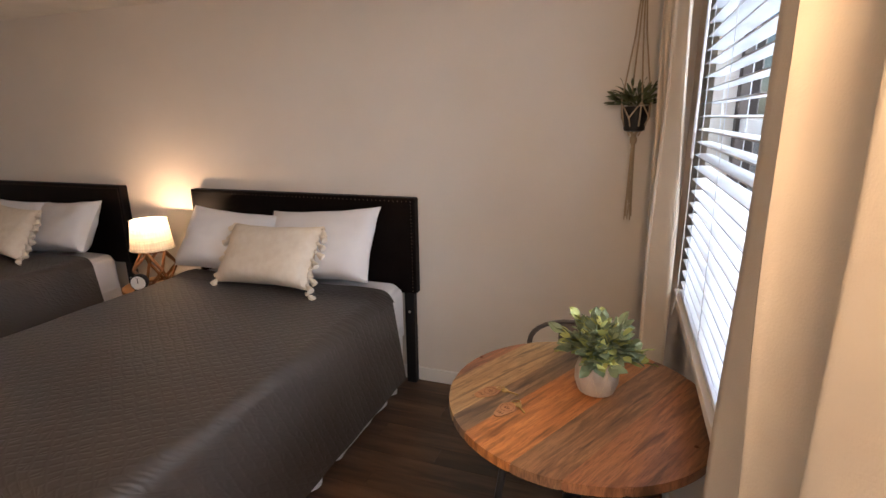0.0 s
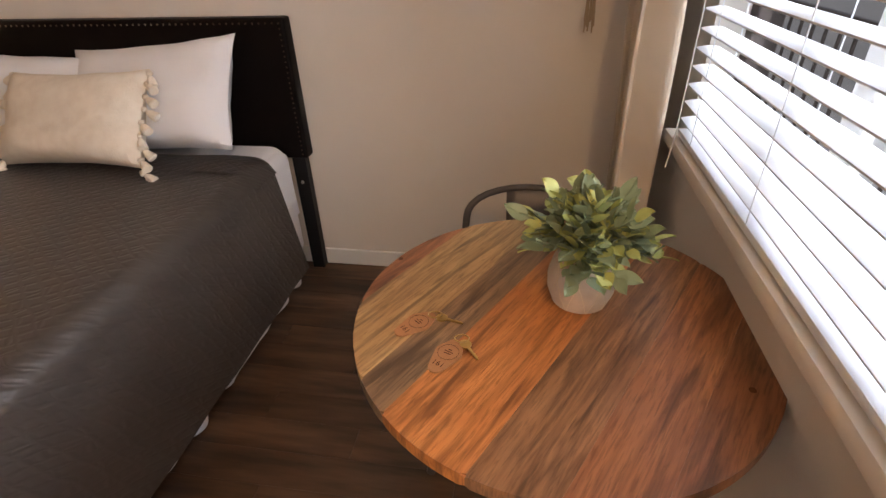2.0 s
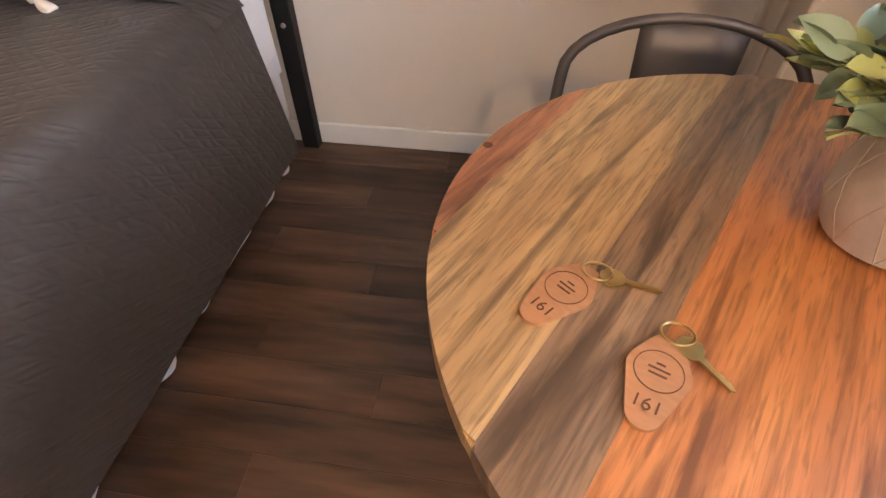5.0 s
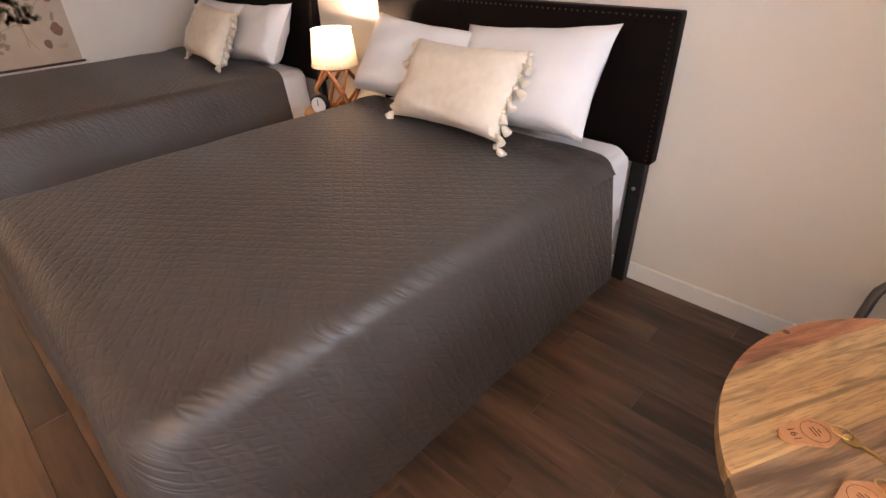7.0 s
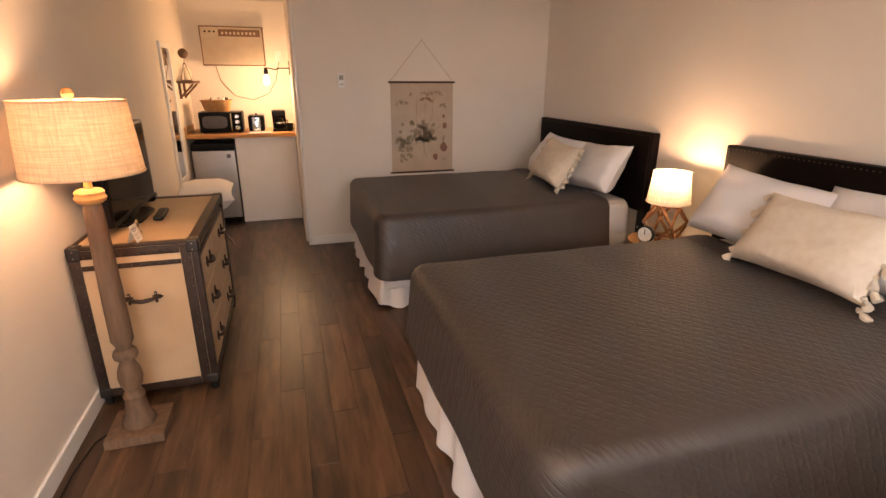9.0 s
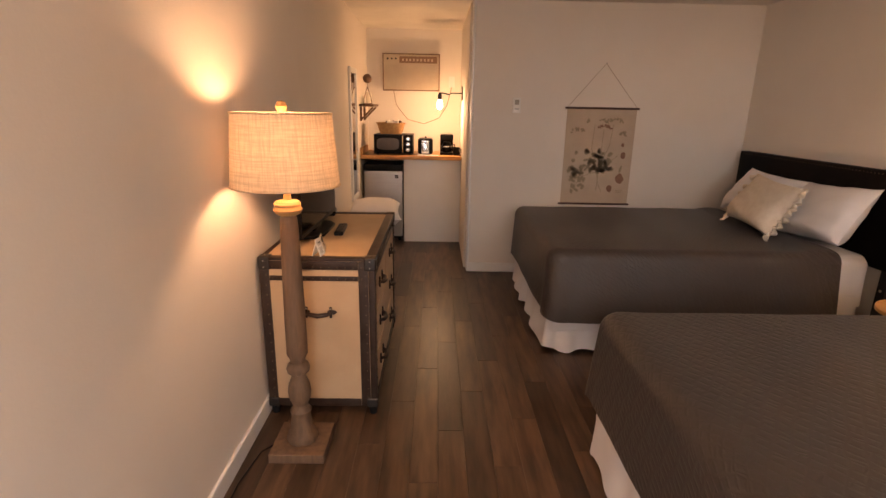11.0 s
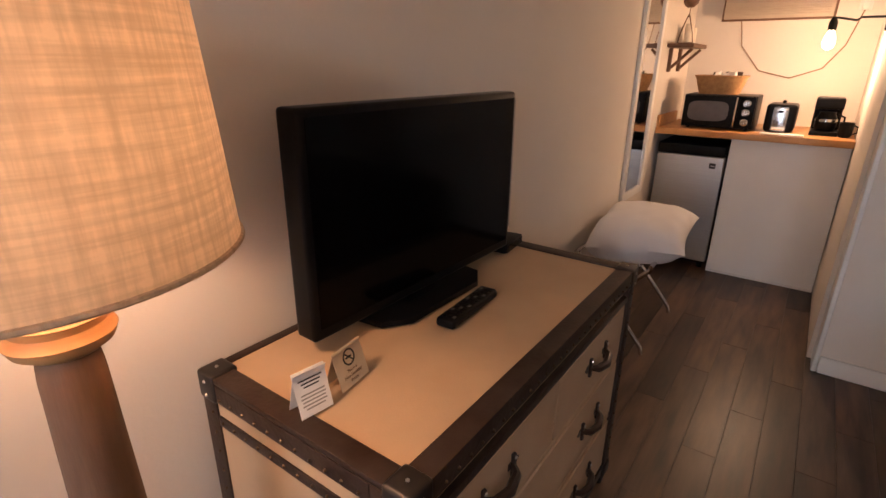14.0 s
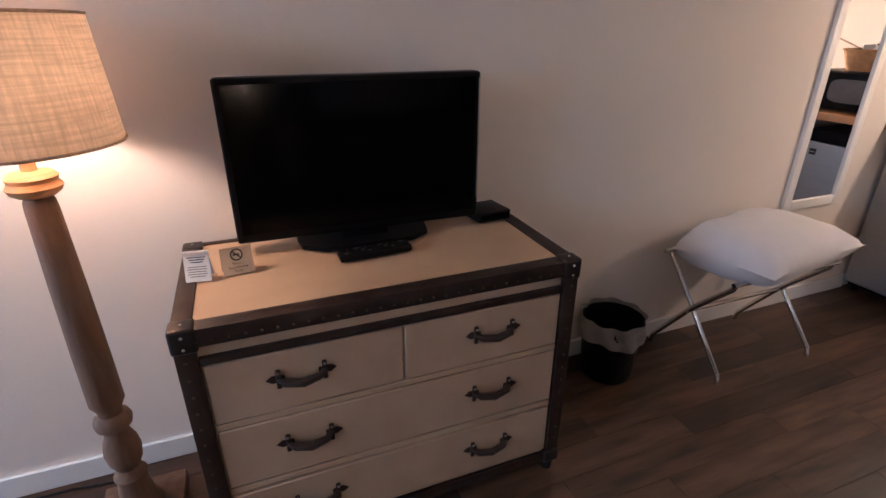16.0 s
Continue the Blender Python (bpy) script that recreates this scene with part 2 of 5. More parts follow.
INKRED = material("faded_red_ink", (0.24, 0.13, 0.09), 0.9, scale=30)
DARKROD = material("dark_rod_wood", (0.06, 0.025, 0.016), 0.5, scale=12)
CARD = material("white_card", (0.80, 0.78, 0.74), 0.6, scale=20)
TAN = material("tan_card", (0.58, 0.47, 0.33), 0.6, scale=20)
TEXTINK = material("black_ink", (0.02, 0.018, 0.016), 0.7, scale=20)
GREYINK = material("grey_ink", (0.30, 0.28, 0.25), 0.7, scale=20)
BAG = material("clear_bin_liner", (0.30, 0.29, 0.27), 0.3, scale=15, bump=0.6, bump_scale=25)
WICKER = material("wicker", (0.45, 0.25, 0.10), 0.7, second=(0.32, 0.17, 0.065), scale=40, bump=0.8, bump_scale=120)
POTCLAY = material("whitewashed_pot", (0.56, 0.47, 0.38), 0.85, second=(0.40, 0.32, 0.25), scale=16, bump=0.5, bump_scale=40)
LEAF = material("sage_leaf", (0.17, 0.215, 0.105), 0.6, second=(0.30, 0.36, 0.25), scale=9, per_piece=0.0, bump=0.1)
LEAF2 = material("pale_leaf", (0.34, 0.37, 0.13), 0.6, second=(0.44, 0.45, 0.10), scale=9, bump=0.1)
FERN = material("fern_leaf", (0.075, 0.095, 0.040), 0.7, second=(0.11, 0.12, 0.05), scale=9)
ROPE = material("macrame_cord", (0.42, 0.33, 0.23), 0.95, scale=60, bump=0.4, bump_scale=200)
TAGWOOD = material("key_tag_wood", (0.42, 0.20, 0.085), 0.55, second=(0.36, 0.165, 0.07), scale=20, stretch=(3, 12, 3))
BURN = material("engraved_brown", (0.10, 0.035, 0.014), 0.8, scale=30)
NSHADE = shade_material("small_shade_cloth", (0.84, 0.77, 0.62), 0.30)
FSHADE = shade_material("burlap_shade_cloth", (0.74, 0.54, 0.35), 0.085)
# air conditioner plastic, greyed to put its dim light into the colour
ACFACE = material("shaded_beige_plastic", (0.46, 0.38, 0.29), 0.5, scale=6)
CAPMETAL = material("dark_cap_metal", (0.045, 0.038, 0.034), 0.4, 0.6, second=(0.03, 0.026, 0.023), scale=9)
NAIL = material("dark_bronze", (0.10, 0.07, 0.045), 0.4, 0.9, scale=20)
GLOW = glow_material("bulb_glow", (1.0, 0.72, 0.40), 25.0)
GLASS = glass_material("window_glass")
MIRROR = material("mirror_silver", (0.86, 0.86, 0.86), 0.02, 1.0, second=(0.86, 0.86, 0.86))
for dull in (LEATHER, SCREEN, PLASTIC, STRAP, BLACK, PAINT):
    dull.node_tree.nodes["Principled BSDF"].inputs["Specular IOR Level"].default_value = 0.22
for dull in (SCREEN, PLASTIC, LEATHER):
    dull.node_tree.nodes["Principled BSDF"].inputs["Specular IOR Level"].default_value = 0.08
CABLE = material("pale_cable", (0.30, 0.20, 0.12), 0.6)


# ---- mesh helpers ----
def part(name, bm, mat, parent=None, label="", smooth=True, at=None):
    me = bpy.data.meshes.new(name)
    bmesh.ops.recalc_face_normals(bm, faces=bm.faces)
    bm.to_mesh(me)
    bm.free()
    for m in (mat if isinstance(mat, (list, tuple)) else [mat]):
        me.materials.append(m)
    if smooth:
        me.shade_smooth()
        me.set_sharp_from_angle(angle=radians(38))
    ob = new(name, me)
    if parent:
        ob.parent = parent
    if at:
        ob.matrix_basis = at
    if label:
        ob["label"] = label
    return ob


def thing(name, label, category, m=None, group="", kind=""):
    ob = new(name)
    if m:
        ob.matrix_basis = m
    return tagged(ob, label, category, group, kind)


def box(x0, x1, y0, y1, z0, z1, bevel=0.0, seg=2, bm=None, m=None):
    bm = bm or bmesh.new()
    g = bmesh.ops.create_cube(bm, size=1.0)["verts"]
    for v in g:
        v.co = Vector(((x0 + x1) / 2 + v.co.x * (x1 - x0), (y0 + y1) / 2 + v.co.y * (y1 - y0), (z0 + z1) / 2 + v.co.z * (z1 - z0)))
        if m:
            v.co = m @ v.co
    if bevel:
        es = {e for v in g for e in v.link_edges}
        bmesh.ops.bevel(bm, geom=list(es), offset=bevel, segments=seg, affect="EDGES", profile=0.6)
    return bm


def lathe(profile, n=32, bm=None, m=None, cap=True):
    """profile: (radius, z) from bottom to top."""
    bm = bm or bmesh.new()
    rings = [[bm.verts.new((r * math.cos(a), r * math.sin(a), z)) for a in [2 * math.pi * k / n for k in range(n)]] for r, z in profile]
    for a, b in zip(rings, rings[1:]):
        for k in range(n):
            bm.faces.new((a[k], a[(k + 1) % n], b[(k + 1) % n], b[k]))
    if cap:
        bm.faces.new(rings[0][::-1])
        bm.faces.new(rings[-1])
    if m:
        for r in rings:
            for v in r:
                v.co = m @ v.co
    return bm


def tube(points, r, n=8, bm=None, closed=False):
    bm = bm or bmesh.new()
    ps = [Vector(p) for p in points]
    rings = []
    side = None
    for i, p in enumerate(ps):
        a = ps[i - 1] if i or closed else p
        b = ps[(i + 1) % len(ps)] if i + 1 < len(ps) or closed else p
        d = (b - a).normalized()
        if side is None:
            side = d.orthogonal().normalized()
        side = (side - d * side.dot(d)).normalized()
        up = d.cross(side)
        rr = r(i / (len(ps) - 1)) if callable(r) else r
        rings.append([bm.verts.new(p + rr * (math.cos(t) * side + math.sin(t) * up)) for t in [2 * math.pi * k / n for k in range(n)]])
    pairs = list(zip(rings, rings[1:])) + ([(rings[-1], rings[0])] if closed else [])
    for a, b in pairs:
        for k in range(n):
            bm.faces.new((a[k], a[(k + 1) % n], b[(k + 1) % n], b[k]))
    if not closed:
        bm.faces.new(rings[0][::-1])
        bm.faces.new(rings[-1])
    return bm


def arc(cx, cy, r, a0, a1, n):
    return [(cx + r * math.cos(radians(a0 + (a1 - a0) * k / n)), cy + r * math.sin(radians(a0 + (a1 - a0) * k / n))) for k in range(n + 1)]


def sheet(outline, z0, z1, bm=None, m=None):
    """A flat plate with the outline (x, y), between z0 and z1."""
    bm = bm or bmesh.new()
    lo = [bm.verts.new((x, y, z0)) for x, y in outline]
    hi = [bm.verts.new((x, y, z1)) for x, y in outline]
    bm.faces.new(lo[::-1])
    bm.faces.new(hi)
    for k in range(len(lo)):
        bm.faces.new((lo[k], lo[(k + 1) % len(lo)], hi[(k + 1) % len(lo)], hi[k]))
    if m:
        for v in lo + hi:
            v.co = m @ v.co
    return bm


def grid(fn, nu, nv, bm=None):
    bm = bm or bmesh.new()
    vs = [[bm.verts.new(fn(i / nu, j / nv)) for j in range(nv + 1)] for i in range(nu + 1)]
    for i in range(nu):
        for j in range(nv):
            bm.faces.new((vs[i][j], vs[i + 1][j], vs[i + 1][j + 1], vs[i][j + 1]))
    return bm


def words(text, size, mat, parent, m, name="lettering"):
    cu = bpy.data.curves.new(name, "FONT")
    cu.body, cu.size, cu.align_x, cu.align_y, cu.extrude = text, size, "CENTER", "CENTER", 0.0003
    tmp = bpy.data.objects.new(name, cu)
    scene.collection.objects.link(tmp)
    me = bpy.data.meshes.new_from_object(tmp.evaluated_get(bpy.context.evaluated_depsgraph_get()))
    bpy.data.objects.remove(tmp)
    me.materials.clear()
    me.materials.append(mat)
    ob = new(name, me)
    ob.parent, ob.matrix_basis = parent, m
    return ob


def wall(name, bm, label, mat=None):
    return tagged(part(name, bm, mat or PAINT, smooth=False), label, "wall", kind="structure")


# ---- structure ----
XW, XE, YS, YN, H = -4.235, 1.06, -0.10, 3.34, 2.275
XK, YJ, YC = -5.885, 1.005, 0.965
WY0, WY1, WZ0, WZ1 = 0.98, 2.70, 0.925, 2.12
wall("wall_north", box(XW - 0.12, XE + 0.14, YN, YN + 0.12, -0.05, H), "warm off-white painted wall behind the headboards")
wall("wall_south", box(XK - 0.12, XE + 0.14, YS - 0.12, YS, -0.05, H), "warm off-white painted wall behind the dresser")
wall("wall_west", box(XW - 0.12, XW, YJ, YN, -0.05, H), "off-white painted wall with a hanging botanical print")
wall("wall_kitchen_back", box(XK - 0.12, XK, YS, YJ + 0.3, -0.05, H), "off-white painted back wall of the kitchenette")
wall("wall_kitchen_side", box(XK, XW - 0.12, YC, YJ + 0.14, -0.05, H), "off-white painted side wall of the kitchenette")
YD0, YD1, ZD = -0.02, 0.70, 2.03
bm = box(XE, XE + 0.14, YD1, WY0, -0.05, H)
box(XE, XE + 0.14, YS, YD0, -0.05, H, bm=bm)
box(XE, XE + 0.14, YD0, YD1, ZD, H, bm=bm)
box(XE, XE + 0.14, YD0, YD1, -0.05, -0.004, bm=bm)
box(XE, XE + 0.14, WY1, YN, -0.05, H, bm=bm)
box(XE, XE + 0.14, WY0, WY1, -0.05, WZ0, bm=bm)
box(XE, XE + 0.14, WY0, WY1, WZ1, H, bm=bm)
wall("wall_east", bm, "off-white painted wall with a wide window and the entrance")
wall("ceiling", box(XK, XE + 0.14, YS, YN, H, H + 0.1), "plain off-white painted ceiling", CEIL)
floor = tagged(part("floor", box(XK, XE, YS, YN, -0.10, -0.004), BLACK, smooth=False), "dark brown vinyl plank floor with a low sheen", "floor", kind="structure")


def baseboard(x0, x1, y0, y1):
    bm = box(x0, x1, y0, y1, 0.0, 0.085, 0.004, 1)
    tagged(part("baseboard", bm, WHITE), "white painted wooden baseboard", "baseboard", kind="structure")


baseboard(XW + 0.002, XE - 0.002, YN - 0.016, YN - 0.001)
baseboard(XK + 0.6, XE - 0.002, YS + 0.001, YS + 0.016)
baseboard(XW + 0.001, XW + 0.016, YJ + 0.002, YN - 0.018)
baseboard(XE - 0.016, XE - 0.001, YD1 + 0.052, YN - 0.018)
for y0, y1, z0, z1 in ((YD0 - 0.05, YD0, 0.0, ZD + 0.05), (YD1, YD1 + 0.05, 0.0, ZD + 0.05), (YD0 + 0.001, YD1 - 0.001, ZD, ZD + 0.05)):
    tagged(part("door_trim", box(XE - 0.015, XE - 0.001, y0, y1, z0, z1, 0.003, 1), WHITE), "white painted casing round the open entrance", "trim", kind="structure")
tagged(part("door_trim", box(XW - 0.119, XW + 0.012, YJ - 0.022, YJ - 0.001, 0.0, H - 0.002, 0.004, 1), WHITE), "white painted jamb at the kitchenette opening", "trim", kind="structure")

# ---- beds ----
def u_path(x0, x1, yh, yf, r, n):
    """From the head along one long side, round the foot and back to the head: places, outward normals, length."""
    pts = []
    for k in range(n):
        pts.append((x0, yh + (yf + r - yh) * k / n, -1, 0))
    for k in range(13):
        a = radians(180 + 90 * k / 12)
        pts.append((x0 + r + r * math.cos(a), yf + r + r * math.sin(a), math.cos(a), math.sin(a)))
    for k in range(1, n // 2):
        pts.append((x0 + r + (x1 - x0 - 2 * r) * k / (n // 2), yf, 0, -1))
    for k in range(13):
        a = radians(270 + 90 * k / 12)
        pts.append((x1 - r + r * math.cos(a), yf + r + r * math.sin(a), math.cos(a), math.sin(a)))
    for k in range(1, n + 1):
        pts.append((x1, yf + r + (yh - yf - r) * k / n, 1, 0))
    return pts


def drape(x0, x1, yh, yf, top, hems, r=0.10, shoulder=0.07, n=60, wave=0.012, seed=0.0, flare=0.0):
    """A cloth over a mattress: hems are the heights of its edge on the left side, the foot and the right side."""
    bm = bmesh.new()
    path = u_path(x0, x1, yh, yf, r, n)
    rings = []
    for j in range(-6, 15):
        ring = []
        for i, (x, y, nx, ny) in enumerate(path):
            hem = hems[0] * max(0, -nx) ** 2 + hems[2] * max(0, nx) ** 2 + hems[1] * ny * ny
            wob = noise.noise(Vector((x * 3.1 + seed, y * 3.1, 0.3)))
            if j <= 0:
                out, z = shoulder * (j / 6.0), top
            if -6 < j <= 0:
                a = (j + 6) / 6 * math.pi / 2
                out, z = -shoulder + shoulder * math.sin(a), top - shoulder * (1 - math.cos(a))
            elif j > 0:
                f = j / 14
                z = top - shoulder - f * (top - shoulder - hem - 0.012 * wob)
                fold = math.sin(i * 0.55 + seed) * 0.2 + wob
                out = (0.012 + flare * max(0.0, nx) ** 2) * f + wave * f * fold + 0.02 * f * (abs(nx * ny) * 2)
            else:
                out = -shoulder
            z += 0.005 * noise.noise(Vector((x * 4, y * 4, seed))) if j > -6 else 0.0
            ring.append(bm.verts.new((x + nx * out, y + ny * out, z)))
        rings.append(ring)
    for a, b in zip(rings, rings[1:]):
        for i in range(len(a) - 1):
            bm.faces.new((a[i], a[i + 1], b[i + 1], b[i]))
    bm.faces.new(rings[0])
    return bm


def skirt(x0, x1, yh, yf, z0, z1, seed=0.0):
    bm = bmesh.new()
    path = u_path(x0, x1, yh, yf, 0.06, 110)
    rings = []
    for j in range(7):
        f = j / 6
        ring = []
        for i, (x, y, nx, ny) in enumerate(path):
            w = (math.sin(i * 0.5 + 1.3 * math.sin(i * 0.13)) * 0.012 + 0.02 * noise.noise(Vector((x * 6 + seed, y * 6, f)))) * (0.3 + f)
            z = z1 + (z0 - z1) * f + 0.014 * f * (1 + math.sin(i * 0.36 + seed))
            ring.append(bm.verts.new((x + nx * (w + 0.025 * f), y + ny * (w + 0.025 * f), z)))
        rings.append(ring)
    for a, b in zip(rings, rings[1:]):
        for i in range(len(a) - 1):
            bm.faces.new((a[i], a[i + 1], b[i + 1], b[i]))
    return bm


def pillow_mesh(w, h, d, seed=0.0, n=26, creases=0.012):
    """A stuffed pillow lying in its x-z plane, bottom edge on z = 0, with pulled-out corners."""
    bm = bmesh.new()
    for side in (1, -1):
        def place(a, b):
            u, v = 2 * a - 1, 2 * b - 1
            pin = 1 - 0.10 * (1 - u * u) ** 1.0 * abs(v) ** 3
            pinv = 1 - 0.07 * (1 - v * v) ** 1.0 * abs(u) ** 3
            t = max(0.0, (1 - u ** 4) * (1 - v ** 4)) ** 0.55
            wr = creases * noise.noise(Vector((u * 2.2 + seed, v * 3.0, side * 2.0 + seed))) * t
            wr += creases * 0.6 * math.sin(9 * (u + 0.4 * v) + seed) * t * (1 - t) * 2
            sag = 0.96 + 0.04 * v
            return Vector((w / 2 * u * pinv, side * (d / 2 * t * (1.1 - 0.25 * v) + wr), h / 2 * v * pin * sag + h / 2))
        grid(place, n, n, bm)
    bmesh.ops.remove_doubles(bm, verts=bm.verts, dist=0.0006)
    return bm


def pillow(name, label, w, h, d, m, mat, seed, tassels=0):
    ob = part(name, pillow_mesh(w, h, d, seed), mat, at=m)
    tagged(ob, label, "pillow")
    if tassels:
        prof = [(0.004, 0.0), (0.011, -0.008), (0.012, -0.016), (0.006, -0.022), (0.014, -0.036), (0.019, -0.062), (0.015, -0.066)]
        me = part("tassel", lathe(prof, 9), mat, ob)
        me.matrix_basis = pose(0, 0, -10)
        first = True
        for s in (-1, 1):
            for k in range(tassels):
                q = me if first else new("tassel", me.data)
                first = False
                q.parent = ob
                f = k / (tassels - 1)
                q.matrix_basis = pose(s * (w / 2 - 0.008 - 0.02 * math.sin(f * math.pi)), 0.0, 0.005 + f * (h - 0.01), random.uniform(-25, 25), -s * random.uniform(20, 62), 0)
    return ob


def bed(x0, x1, hx0, hx1, yf, hems, seed):
    b = thing("bed", "made bed with grey-brown quilt, white skirt and dark leather headboard", "bed", group="beds")
    yh, top = 3.25, 0.66
    hb = part("headboard", box(hx0, hx1, yh + 0.02, yh + 0.085, 0.575, 1.135, 0.012, 3), LEATHER, b, "dark brown leather headboard edged with nail heads")
    nail = bmesh.new()
    bmesh.ops.create_icosphere(nail, subdivisions=1, radius=0.0042)
    first = part("nail_head", nail, NAIL, hb)
    spots = [(hx0 + 0.02, 0.595 + 0.02 * k) for k in range(26)] + [(hx1 - 0.02, 0.595 + 0.02 * k) for k in range(26)]
    spots += [(hx0 + 0.02 + k * (hx1 - hx0 - 0.04) / 58, 1.115) for k in range(59)]
    for k, (x, z) in enumerate(spots):
        o = first if k == 0 else new("nail_head", first.data)
        o.parent, o.location = hb, (x, yh + 0.02, z)
    for x in (hx0 + 0.05, hx1 - 0.05):
        leg = part("headboard_leg", box(x - 0.03, x + 0.03, yh + 0.03, yh + 0.075, 0.0, 0.60, 0.003, 1), BLACK, b, "black headboard leg")
        part("bolt", lathe([(0.008, 0), (0.008, 0.004), (0.004, 0.006)], 10), SATIN, leg, at=pose(x, yh + 0.03, 0.46, 90))
    part("box_spring", box(x0 + 0.03, x1 - 0.03, yf + 0.04, yh, 0.14, 0.36, 0.03, 3), LINEN, b)
    part("mattress", box(x0 + 0.015, x1 - 0.015, yf + 0.02, yh, 0.37, 0.625, 0.05, 4), LINEN, b, "white sheeted mattress")
    part("sheet", drape(x0 + 0.03, x1 - 0.03, yh - 0.01, 2.80, 0.638, (0.33, 0.4, 0.33), n=20, seed=seed + 3), LINEN, b, "white bed sheet")
    part("quilt", drape(x0, x1, yh - 0.19, yf, top, hems, seed=seed, flare=0.05), QUILT, b, "grey-brown stitched quilt")
    fold = bmesh.new()
    def turn(a, c):
        xx = x0 - 0.012 + (x1 - x0 + 0.024) * a
        edge = min(xx - x0, x1 - xx)
        dz = 0.0 if edge > 0.07 else -(0.07 - edge) ** 2 * 9
        return Vector((xx, yh - 0.19 + 0.30 * (c - 1) * 0.55 + 0.006 * math.sin(a * 17), top + 0.004 + dz + 0.007 * math.sin(c * math.pi) + 0.002 * math.sin(a * 23)))
    part("quilt_fold", grid(turn, 60, 10, fold), QUILT, b)
    part("bed_skirt", skirt(x0 + 0.05, x1 - 0.055, yh - 0.02, yf + 0.04, 0.008, 0.40, seed), LINEN, b, "white pleated bed skirt")
    for x in (x0 + 0.12, x1 - 0.12):
        for y in (yf + 0.2, yh - 0.15):
            part("foot", lathe([(0.022, 0), (0.026, 0.14)], 12), BLACK, b, at=pose(x, y, 0))
    return b


bed(-1.76, -0.335, -1.87, -0.285, 1.36, (0.20, 0.29, 0.15), 0.0)
bed(-4.04, -2.60, -4.14, -2.50, 1.36, (0.17, 0.27, 0.24), 5.0)
pillow("bed_pillow", "white pillow in a creased cotton case leaning on the headboard", 0.74, 0.42, 0.18, pose(-1.42, 3.00, 0.668, -32, 3, 2), LINEN, 1.0)
pillow("bed_pillow", "white pillow in a creased cotton case leaning on the headboard", 0.76, 0.46, 0.18, pose(-0.82, 3.00, 0.668, -32, -5, -3), LINEN, 4.0)
pillow("throw_pillow", "cream woven lumbar pillow with tasselled ends on the bed", 0.63, 0.38, 0.16, pose(-1.03, 2.84, 0.675, -34, -2, -3), CREAM, 7.0, 9)
pillow("bed_pillow", "white pillow in a creased cotton case leaning on the headboard", 0.66, 0.40, 0.17, pose(-3.55, 3.03, 0.668, -32, 2, 2), LINEN, 10.0)
pillow("bed_pillow", "white pillow in a creased cotton case leaning on the headboard", 0.62, 0.41, 0.17, pose(-2.93, 3.03, 0.668, -32, -4, -3), LINEN, 13.0)
pillow("throw_pillow", "cream woven lumbar pillow with tasselled ends on the bed", 0.60, 0.38, 0.15, pose(-3.23, 2.84, 0.675, -30, 2, -6), CREAM, 17.0, 9)

# ---- nightstand ----
ns = thing("nightstand", "small round pale wood nightstand between the two beds", "nightstand", pose(-2.05, 3.07, 0) @ Matrix.Diagonal((1.0, 1.0, 0.877, 1.0)))
part("tabletop", lathe([(0.185, 0.575), (0.20, 0.58), (0.20, 0.598), (0.195, 0.602)], 48), PALEWOOD, ns, "round pale wood top")
for a in (30, 150, 270):
    part("leg", tube([(0.13 * math.cos(radians(a)), 0.13 * math.sin(radians(a)), 0.576), (0.19 * math.cos(radians(a)), 0.19 * math.sin(radians(a)), 0.0)], 0.016, 10), PALEWOOD, ns)
tl = thing("table_lamp", "small lit lamp with cream shade on a geometric wooden frame", "lamp", pose(-2.06, 3.09, 0.528, 0, 0, 20) @ Matrix.Scale(1.34, 4))
hexa = [(0.055, 0.005), (0.098, 0.085), (0.055, 0.165)]
corners = [[(r * math.cos(radians(90 * k + off)), r * math.sin(radians(90 * k + off)), z) for k in range(4)] for (r, z), off in zip(hexa, (0, 45, 0))]
for k in range(4):
    for a, b2 in ((corners[0][k], corners[0][(k + 1) % 4]), (corners[2][k], corners[2][(k + 1) % 4]), (corners[0][k], corners[1][k]), (corners[0][k], corners[1][k - 1]), (corners[2][k], corners[1][k]), (corners[2][k], corners[1][k - 1])):
        part("strut", tube([a, b2], 0.0075, 6), FRAMEWOOD, tl)
part("socket", lathe([(0.012, 0.165), (0.012, 0.23), (0.017, 0.232), (0.017, 0.25)], 14), FRAMEWOOD, tl)
part("bulb", lathe([(0.012, 0.25), (0.022, 0.268), (0.024, 0.283), (0.015, 0.30)], 14), GLOW, tl)
part("shade", lathe([(0.096, 0.18), (0.088, 0.25), (0.080, 0.318)], 40, cap=False), NSHADE, tl, "cream cloth shade")
for r, z in ((0.0965, 0.18), (0.0805, 0.318)):
    part("shade_rim", tube([(r * math.cos(a), r * math.sin(a), z) for a in [math.pi * k / 20 for k in range(40)]], 0.003, 6, closed=True), NSHADE, tl)
clock = thing("alarm_clock", "small round alarm clock with a white dial on the nightstand", "clock", pose(-2.03, 2.935, 0.528, 0, 0, 25) @ Matrix.Scale(1.1, 4))
part("case", lathe([(0.045, -0.018), (0.048, -0.01), (0.048, 0.012), (0.043, 0.018)], 28, m=pose(0, 0, 0.052, 90)), BLACK, clock)
part("dial", lathe([(0.040, 0.0), (0.040, 0.002)], 28, m=pose(0, -0.0185, 0.052, 90)), CARD, clock)
part("hand", box(-0.002, 0.002, -0.023, -0.0215, 0.05, 0.082), TEXTINK, clock)
